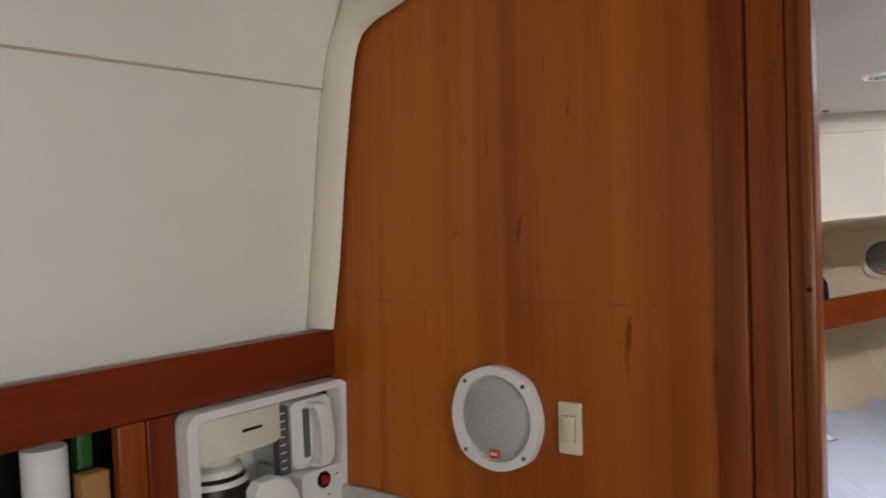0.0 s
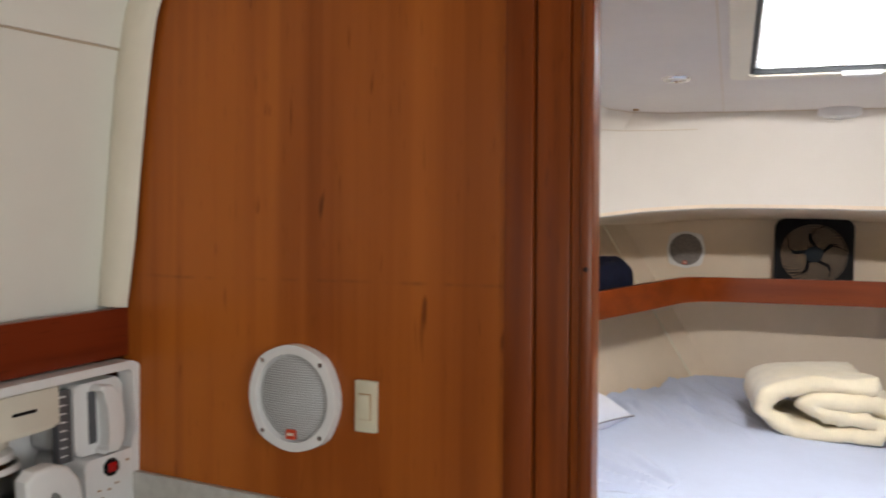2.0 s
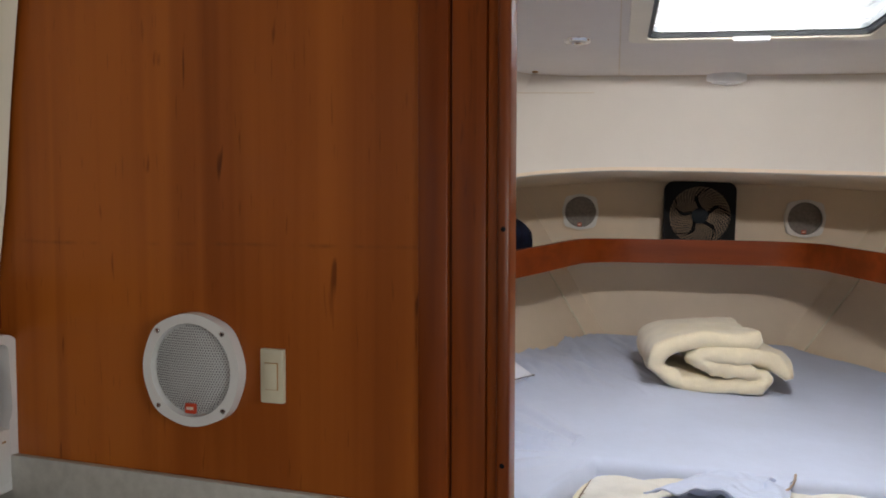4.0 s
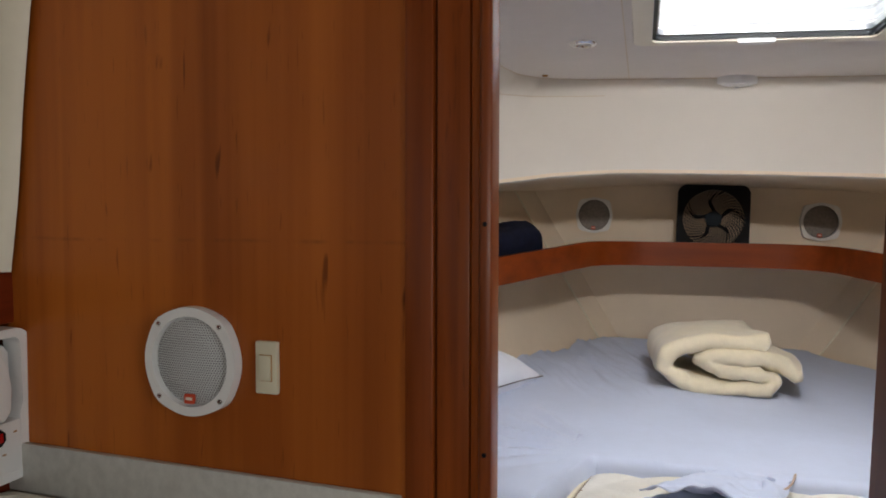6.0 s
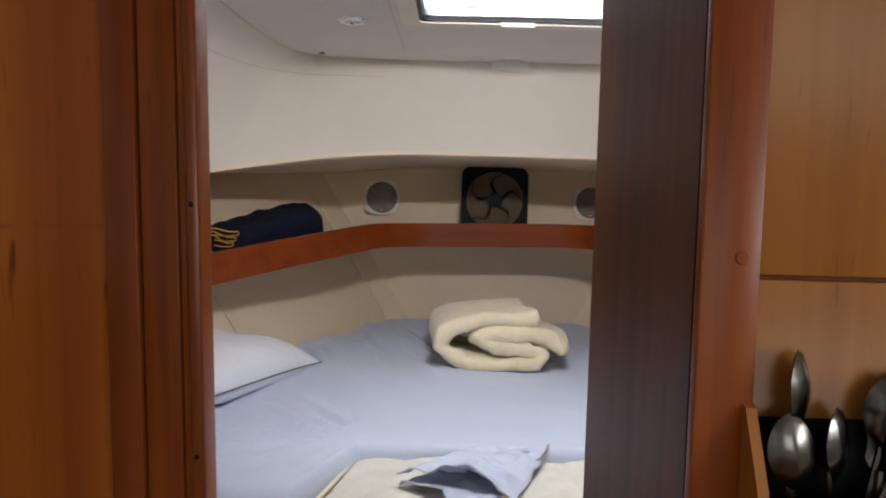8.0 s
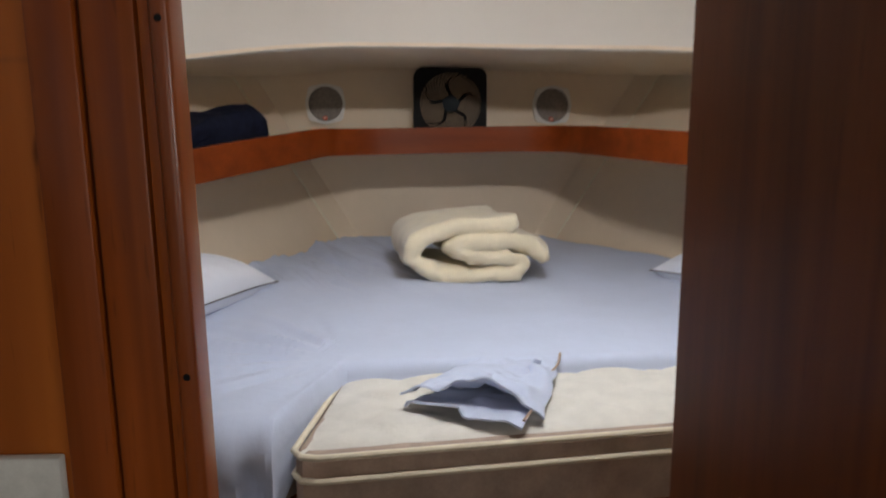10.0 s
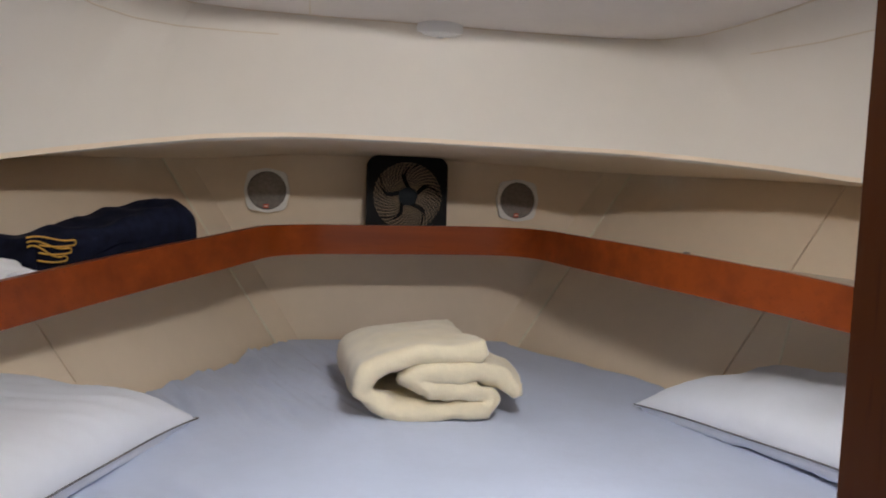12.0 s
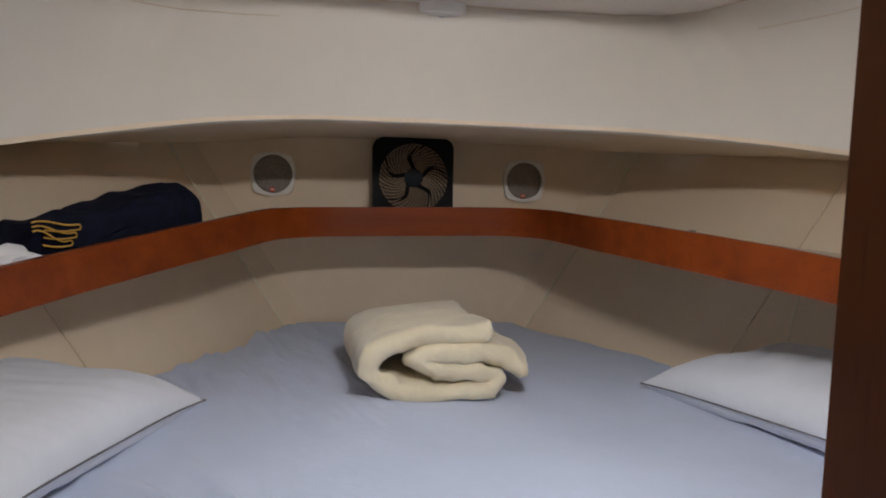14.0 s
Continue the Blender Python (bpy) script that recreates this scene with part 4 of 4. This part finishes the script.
def rag(u, v):
    return (0.17 * (u - 0.5), 0.30 * (v - 0.5), 0.034 + 0.04 * abs(noise.noise((u * 4, v * 4, 8))) + 0.012 * noise.noise((u * 9, v * 9, 2)))


solid("white_cloth", sheet_mesh(rag, 24, 24, 0.008), PAPERW, Matrix.Translation((-1.085, 1.975, 1.163)) @ pose(0, 0, 0, 0, 0, -32) @ pose(0, 0, 0, 6), "crumpled white cloth on the shelf", "cloth", kind="")

# ---- ceiling fittings ----
dl = thing("downlight", pose(-0.602, 2.004, 1.78, 180), "small chrome recessed downlight in headliner", "downlight")
part("bezel", lathe([(0.020, 0.002), (0.022, 0.006), (0.030, 0.006), (0.034, 0.002), (0.035, 0)], 32), CHROME, dl)
part("lens", lathe([(0, 0.003), (0.015, 0.0025), (0.021, 0.001)], 24), WPLASTIC, dl)
sm = thing("smoke_detector", pose(-0.19, 2.525, 1.769, 188), "round white smoke detector below headliner edge", "smoke detector")
part("base", lathe([(0.056, -0.02), (0.058, 0.0), (0.056, 0.006), (0.052, 0.008), (0, 0.008)], 36), WPLASTIC, sm)
part("dome", lathe([(0.046, 0.007), (0.045, 0.011), (0.038, 0.014), (0.02, 0.016), (0, 0.0165)], 36), WPLASTIC, sm)
part("button", lathe([(0.008, 0.014), (0.008, 0.018), (0.006, 0.019), (0, 0.019)], 16, Matrix.Translation((0, 0.012, 0))), GREYPL, sm)
eye = thing("ceiling_hook", pose(-0.746, 2.423, 1.779, 180), "tiny brown fastener at headliner edge", "fastener")
part("cap", lathe([(0.009, 0), (0.008, 0.004), (0, 0.005)], 14), CARTON, eye)

# ---- galley counter ----
solid("countertop", box((-0.55, -0.62, 0.905), (0.137, 0.0, 0.934), 0.004), COUNTER, G, "plain beige galley countertop with eased edge", "countertop", kind="")
solid("galley_cupboard", box((-0.54, -0.60, 0.0), (0.127, 0.0, 0.904), 0.004), STILE, G, "cherry galley base cabinet", "cabinet", kind="")
solid("backsplash", box((-0.53, -0.012, 0.9345), (0.132, -0.0005, 1.0085), 0.002), LAMINATE, G, "speckled grey-white laminate upstand", "backsplash")
sk = thing("sink_cover", G @ Matrix.Translation((-0.395, -0.17, 0.934)), "beige moulded sink cover let into the countertop", "sink cover")
part("rim", ring(rounded(0.25, 0.29, 0.05, 8), rounded(0.225, 0.265, 0.045, 8), 0.006), CREAMPL, sk)
part("lid", prism(rounded(0.226, 0.266, 0.045, 8), 0.003, I4, 0.001), COUNTER, sk)

# ---- port galley side unit ----
frame_ = thing("galley_shelf_unit", S, "red mahogany face frame with open galley shelf", "cabinet")
part("rail", box((-0.02, -1.25, -0.078), (0.0, 0.0, 0.0), 0.003), REDWOOD_Y, frame_)
part("divider", box((-0.02, -0.395, -0.30), (-0.001, -0.355, -0.0785), 0.003), STILE, frame_)
part("stile", box((-0.02, -0.3545, -0.33), (0.001, -0.312, -0.0785), 0.003), REDWOOD_Z, frame_)
part("lower_rail", box((-0.02, -1.25, -0.335), (0.0, -0.3555, -0.29), 0.003), REDWOOD_Y, frame_)
part("board", box((-0.14, -1.25, -0.29), (-0.021, -0.36, -0.28), 0), REDWOOD_Y, frame_)
# back in black: the shade deep in the open shelf is put into its colour
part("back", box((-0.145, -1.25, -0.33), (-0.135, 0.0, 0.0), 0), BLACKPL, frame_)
part("fill", box((-0.02, -0.3115, -0.34), (-0.002, 0.0, -0.308), 0.002), REDWOOD_Y, frame_)
roll = thing("paper_towel_roll", S @ Matrix.Translation((-0.050, -0.468, -0.28)), "white paper towel roll standing in galley shelf", "paper towel")
part("paper", lathe([(0.0, 0.0), (0.0265, 0.0), (0.0275, 0.002), (0.0275, 0.185), (0.0265, 0.187), (0.0, 0.187)], 32), PAPERW, roll)
solid("green_packet", box((-0.085, -0.420, -0.28), (-0.062, -0.398, -0.082), 0.004), GREENC, S, "dark green packet in galley shelf", "packet", kind="")
solid("brown_carton", box((-0.044, -0.437, -0.28), (-0.018, -0.400, -0.135), 0.002), CARTON, S, "small brown carton in galley shelf", "carton", kind="")
bowl = thing("bowl", S @ Matrix.Translation((-0.066, -0.60, -0.28)), "dark red bowl in galley shelf", "bowl")
part("shell", lathe([(0, 0.0), (0.03, 0.0), (0.055, 0.03), (0.066, 0.085), (0.063, 0.085), (0.05, 0.034), (0, 0.008)], 32), DARKIN, bowl)

# ---- coffee maker ----


cm = thing("coffee_maker", S @ Matrix.Translation((0.001, -0.155, -0.195)), "white under-cabinet coffee maker with glass carafe", "coffee maker")
# local frame: x out of the wall, y forward, z up; the face is 0.31 wide and 0.225 high
def waisted(w, h, r):
    """Rounded frame outline whose forward edge steps in below the middle."""
    pts = rounded(w, h, r, 6)
    out = []
    for p, q in zip(pts, pts[1:] + pts[:1]):
        out.append(p)
        if p[0] > w * 0.49 and q[0] > w * 0.49 and p[1] * q[1] < 0:
            mids = [(w / 2, 0.006), (w / 2 - 0.003, -0.006), (w / 2 - 0.007, -0.014)]
            out += mids if p[1] > 0 else mids[::-1]
    return [(x - 0.007, y) if x > w * 0.3 and y < -0.02 else (x, y) for x, y in out]


part("shell", ring(waisted(0.312, 0.228, 0.024), waisted(0.276, 0.202, 0.012), 0.035, SIDE @ Matrix.Translation((0, 0, -0.01))), WPLASTIC, cm)
part("back", box((-0.11, -0.14, -0.105), (-0.094, 0.14, 0.105), 0.004), WPLASTIC, cm)
head = [(-0.138, 0.100), (0.012, 0.100), (0.012, 0.046)] + [(-0.06 + 0.07 * math.cos(a), 0.044 - 0.004 * math.sin(a)) for a in np.linspace(0.2, 2.9, 8)] + [(-0.138, 0.040)]
part("brew_head", prism(head, 0.11, SIDE @ Matrix.Translation((0, 0, -0.088)), 0.006), CREAMPL, cm, "cream brew head")
part("name_bars", box((0.0222, -0.062, 0.070), (0.0228, -0.026, 0.0745), 0), BLACKPL, cm)
part("basket", lathe([(0.0, 0.0), (0.040, 0.0), (0.044, 0.022), (0.0, 0.022)], 32, Matrix.Translation((-0.034, -0.080, 0.0245))), CREAMPL, cm, "cream filter basket")
part("warming_plate", box((-0.092, -0.136, -0.106), (0.025, 0.02, -0.098), 0.003), BLACKPL, cm)
CAR = Matrix.Translation((-0.034, -0.080, 0.017)) @ Matrix.Diagonal((1.05, 1.05, 1.14, 1.0))
car = part("carafe", lathe([(0.040, -0.008), (0.048, -0.016), (0.054, -0.035), (0.054, -0.075), (0.048, -0.097), (0, -0.097), (0, -0.0945), (0.046, -0.0945), (0.052, -0.075), (0.052, -0.035), (0.046, -0.017), (0.039, -0.009)], 36, CAR), GLASS, cm, "clear glass carafe")
part("coffee", lathe([(0, -0.040), (0.0512, -0.040), (0.0512, -0.075), (0.0452, -0.094), (0, -0.094)], 30, CAR), COFFEE, car, "dark coffee")
part("lid", lathe([(0, 0.006), (0.03, 0.005), (0.043, 0.0), (0.044, -0.008), (0, -0.008)], 32, CAR), WPLASTIC, car, "white carafe lid")
part("band", lathe([(0.0485, -0.013), (0.0505, -0.014), (0.0520, -0.020), (0.0510, -0.020), (0.0475, -0.014)], 36, CAR), WPLASTIC, car, "white collar band")
hook = [(-0.068, -0.105), (-0.070, -0.012), (-0.058, -0.001), (-0.030, 0.001), (-0.006, -0.008), (0.010, -0.030), (0.016, -0.062), (0.013, -0.104), (-0.012, -0.104), (-0.011, -0.062), (-0.018, -0.038), (-0.031, -0.029), (-0.042, -0.036), (-0.041, -0.105)]
part("carafe_handle", prism(hook, 0.026, SIDE @ Matrix.Translation((0, 0, 0.034)), 0.006, seg=3), WPLASTIC, car, "white carafe handle")
res = part("reservoir", prism(rounded(0.088, 0.11, 0.012, 5, 0.086, 0.035), 0.10, SIDE @ Matrix.Translation((0, 0, -0.092)), 0.006), WPLASTIC, cm, "white water reservoir")
part("gauge", box((-0.005, 0.014, -0.020), (0.010, 0.036, 0.088), 0.001), GAUGE, cm, "grey water gauge")
for k in range(8):
    part("gauge_mark", box((0.0098, 0.017, -0.010 + 0.0125 * k), (0.0106, 0.028, -0.008 + 0.0125 * k), 0), WPLASTIC, res)
# dark plate on the reservoir face, painting the shade of a hollow behind the handle
part("reservoir_recess_shade", box((0.0062, 0.066, -0.004), (0.0086, 0.080, 0.076), 0), GAUGE, cm)
grip = [(0.074, -0.012), (0.074, -0.018), (0.098, -0.019), (0.110, -0.005), (0.113, 0.030), (0.107, 0.066), (0.092, 0.084), (0.072, 0.087), (0.066, 0.080), (0.078, 0.074), (0.084, 0.055), (0.085, 0.010), (0.082, -0.008)]
part("reservoir_handle", prism(grip, 0.024, SIDE @ Matrix.Translation((0, 0, 0.012)), 0.005, seg=3), WPLASTIC, cm, "white reservoir handle")
panel = part("control_panel", prism(rounded(0.098, 0.084, 0.012, 5, 0.094, -0.066), 0.115, SIDE @ Matrix.Translation((0, 0, -0.091)), 0.004), WPLASTIC, cm, "white control panel")
part("switch_bezel", prism([(0.014 * math.cos(a) + 0.09, 0.014 * math.sin(a) - 0.043) for a in [radians(22.5 + 45 * k) for k in range(8)]], 0.004, SIDE @ Matrix.Translation((0, 0, 0.0232))), BLACKPL, panel)
part("switch_lamp", box((0.0268, 0.083, -0.05), (0.0288, 0.098, -0.036), 0.001), REDLAMP, panel, "red power switch")
for k, (y, z) in enumerate(((0.065, -0.075), (0.083, -0.078), (0.098, -0.072), (0.070, -0.088), (0.118, -0.042))):
    part("marking", box((0.0239, y, z), (0.0244, y + 0.006, z + 0.0025), 0), CARTON, panel)

# ---- portlight ----
pl = thing("portlight", G @ Matrix.Translation((liner_x(1.52, -0.69) + 0.004, -0.69, 1.52)), "chrome-framed oval portlight in galley liner", "portlight")
part("frame", ring(rounded(0.27, 0.185, 0.075, 10), rounded(0.22, 0.13, 0.055, 10), 0.012, SIDE), PORTF, pl, "dark brown frame")
part("rim", ring(rounded(0.236, 0.148, 0.062, 10), rounded(0.19, 0.10, 0.045, 10), 0.018, SIDE), CHROME, pl, "chrome rim")
part("edge", ring(rounded(0.278, 0.193, 0.078, 10), rounded(0.2705, 0.1855, 0.0752, 10), 0.009, SIDE), CHROME, pl, "thin chrome edge")
part("pane", prism(rounded(0.192, 0.102, 0.045, 10), 0.004, SIDE @ Matrix.Translation((0, 0, 0.002))), BLACKPL, pl, "dark glazed pane")
for sy, sz in ((1, 1), (1, -1), (-1, 1), (-1, -1)):
    part("screw", lathe([(0, 0.004), (0.004, 0.003), (0.006, 0)], 12, SIDE @ Matrix.Translation((0.105 * sy, 0.062 * sz, 0.012))), CHROME, pl)

# ---- utensil rack ----
rack = thing("utensil_rack", pose(0, 0, 0), "open wooden utensil rack on galley cabinet", "rack")
for x in (-0.127, 0.134):
    part("side", prism([(0.742, 1.222), (0.722, 1.216), (0.692, 1.163), (0.692, 1.06), (0.742, 1.06)], 0.008, Matrix(((0, 0, 1, x), (1, 0, 0, 0), (0, 1, 0, 0), (0, 0, 0, 1)))), TEAK, rack)
part("front", box((-0.1265, 0.684, 1.06), (0.1415, 0.692, 1.160), 0.002), TEAK, rack)
part("bottom", box((-0.1185, 0.6925, 1.06), (0.1335, 0.7415, 1.068), 0), TEAK, rack)
# added black sheet that stands in for shade behind the cutlery
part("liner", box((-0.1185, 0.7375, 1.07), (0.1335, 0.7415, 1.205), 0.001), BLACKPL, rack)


def fork(m):
    ob = thing("fork", m, "stainless steel fork standing tines up in rack", "fork", "cutlery in the rack")
    part("handle", tube([(0, 0, 0), (0, 0.001, 0.05), (0, 0.003, 0.10), (0, 0.002, 0.125)], 0.0035, 8), STEEL, ob)
    part("head", prism([(-0.004, 0.118), (0.004, 0.118), (0.012, 0.135), (0.012, 0.155), (-0.012, 0.155), (-0.012, 0.135)], 0.002, FACE), STEEL, ob)
    for k in range(4):
        part("tine", box((-0.0115 + 0.0066 * k, -0.002, 0.154), (-0.0085 + 0.0066 * k, 0.0, 0.19), 0.0006), STEEL, ob)
    return ob


def spoon(m):
    ob = thing("spoon", m, "stainless steel spoon standing bowl up in rack", "spoon", "cutlery in the rack")
    part("handle", tube([(0, 0, 0), (0, 0.001, 0.06), (0, 0.003, 0.125)], 0.0032, 8), STEEL, ob)
    part("bowl", sheet_mesh(lambda u, v: (0.0165 * math.sin(math.pi * u) ** 0.6 * (2 * v - 1), -0.002 - 0.006 * math.sin(math.pi * u) * math.cos(math.pi * (v - 0.5)), 0.118 + 0.055 * u), 12, 8, 0.0012), STEEL, ob)
    return ob


spoon(Matrix.Translation((-0.088, 0.716, 1.074)) @ pose(0, 0, 0, -3, 2, 50) @ Matrix.Diagonal((1.15, 1.15, 1.08, 1)))
spoon(Matrix.Translation((-0.052, 0.718, 1.074)) @ pose(0, 0, 0, -4, 10, -30) @ Matrix.Diagonal((1.1, 1.1, 1.02, 1)))
spoon(Matrix.Translation((-0.030, 0.712, 1.074)) @ pose(0, 0, 0, -6, 9, 20))
spoon(Matrix.Translation((-0.070, 0.706, 1.074)) @ pose(0, 0, 0, 5, 22, 0))
spoon(Matrix.Translation((0.005, 0.714, 1.074)) @ pose(0, 0, 0, -4, -6, -15))
fork(Matrix.Translation((0.045, 0.712, 1.074)) @ pose(0, 0, 0, -3, 6, 15))
for k in range(7):
    (fork if k in (2, 5) else spoon)(Matrix.Translation((-0.085 + 0.026 * k, 0.702 + 0.012 * (k % 2), 1.074)) @ pose(0, 0, -0.03 + 0.004 * (k % 3), -4 + 2 * (k % 3), -5 + 4 * (k % 4), 40 * k))
spat = thing("spatula", Matrix.Translation((0.03, 0.722, 1.074)) @ pose(0, 0, 0, -2, 4, 0), "red plastic spatula in the utensil rack", "spatula")
part("handle", tube([(0, 0, 0), (0, 0, 0.13)], 0.005, 8), BLACKPL, spat)
part("blade", prism(rounded(0.05, 0.08, 0.012, 5, 0, 0.168), 0.005, FACE, 0.0015), REDC, spat, "red blade")
ladle = thing("ladle", Matrix.Translation((0.085, 0.712, 1.074)) @ pose(0, 0, 0, -3, 5, 0), "grey steel ladle in the utensil rack", "ladle")
part("handle", tube([(0, 0, 0), (0, 0, 0.1), (0.004, -0.004, 0.15)], 0.004, 8), STEEL, ladle)
part("cup", lathe([(0, 0), (0.018, 0.003), (0.028, 0.018), (0.03, 0.03), (0.028, 0.03), (0.02, 0.006), (0, 0.003)], 24, Matrix.Translation((0.0, -0.01, 0.04))), STEEL, ladle)
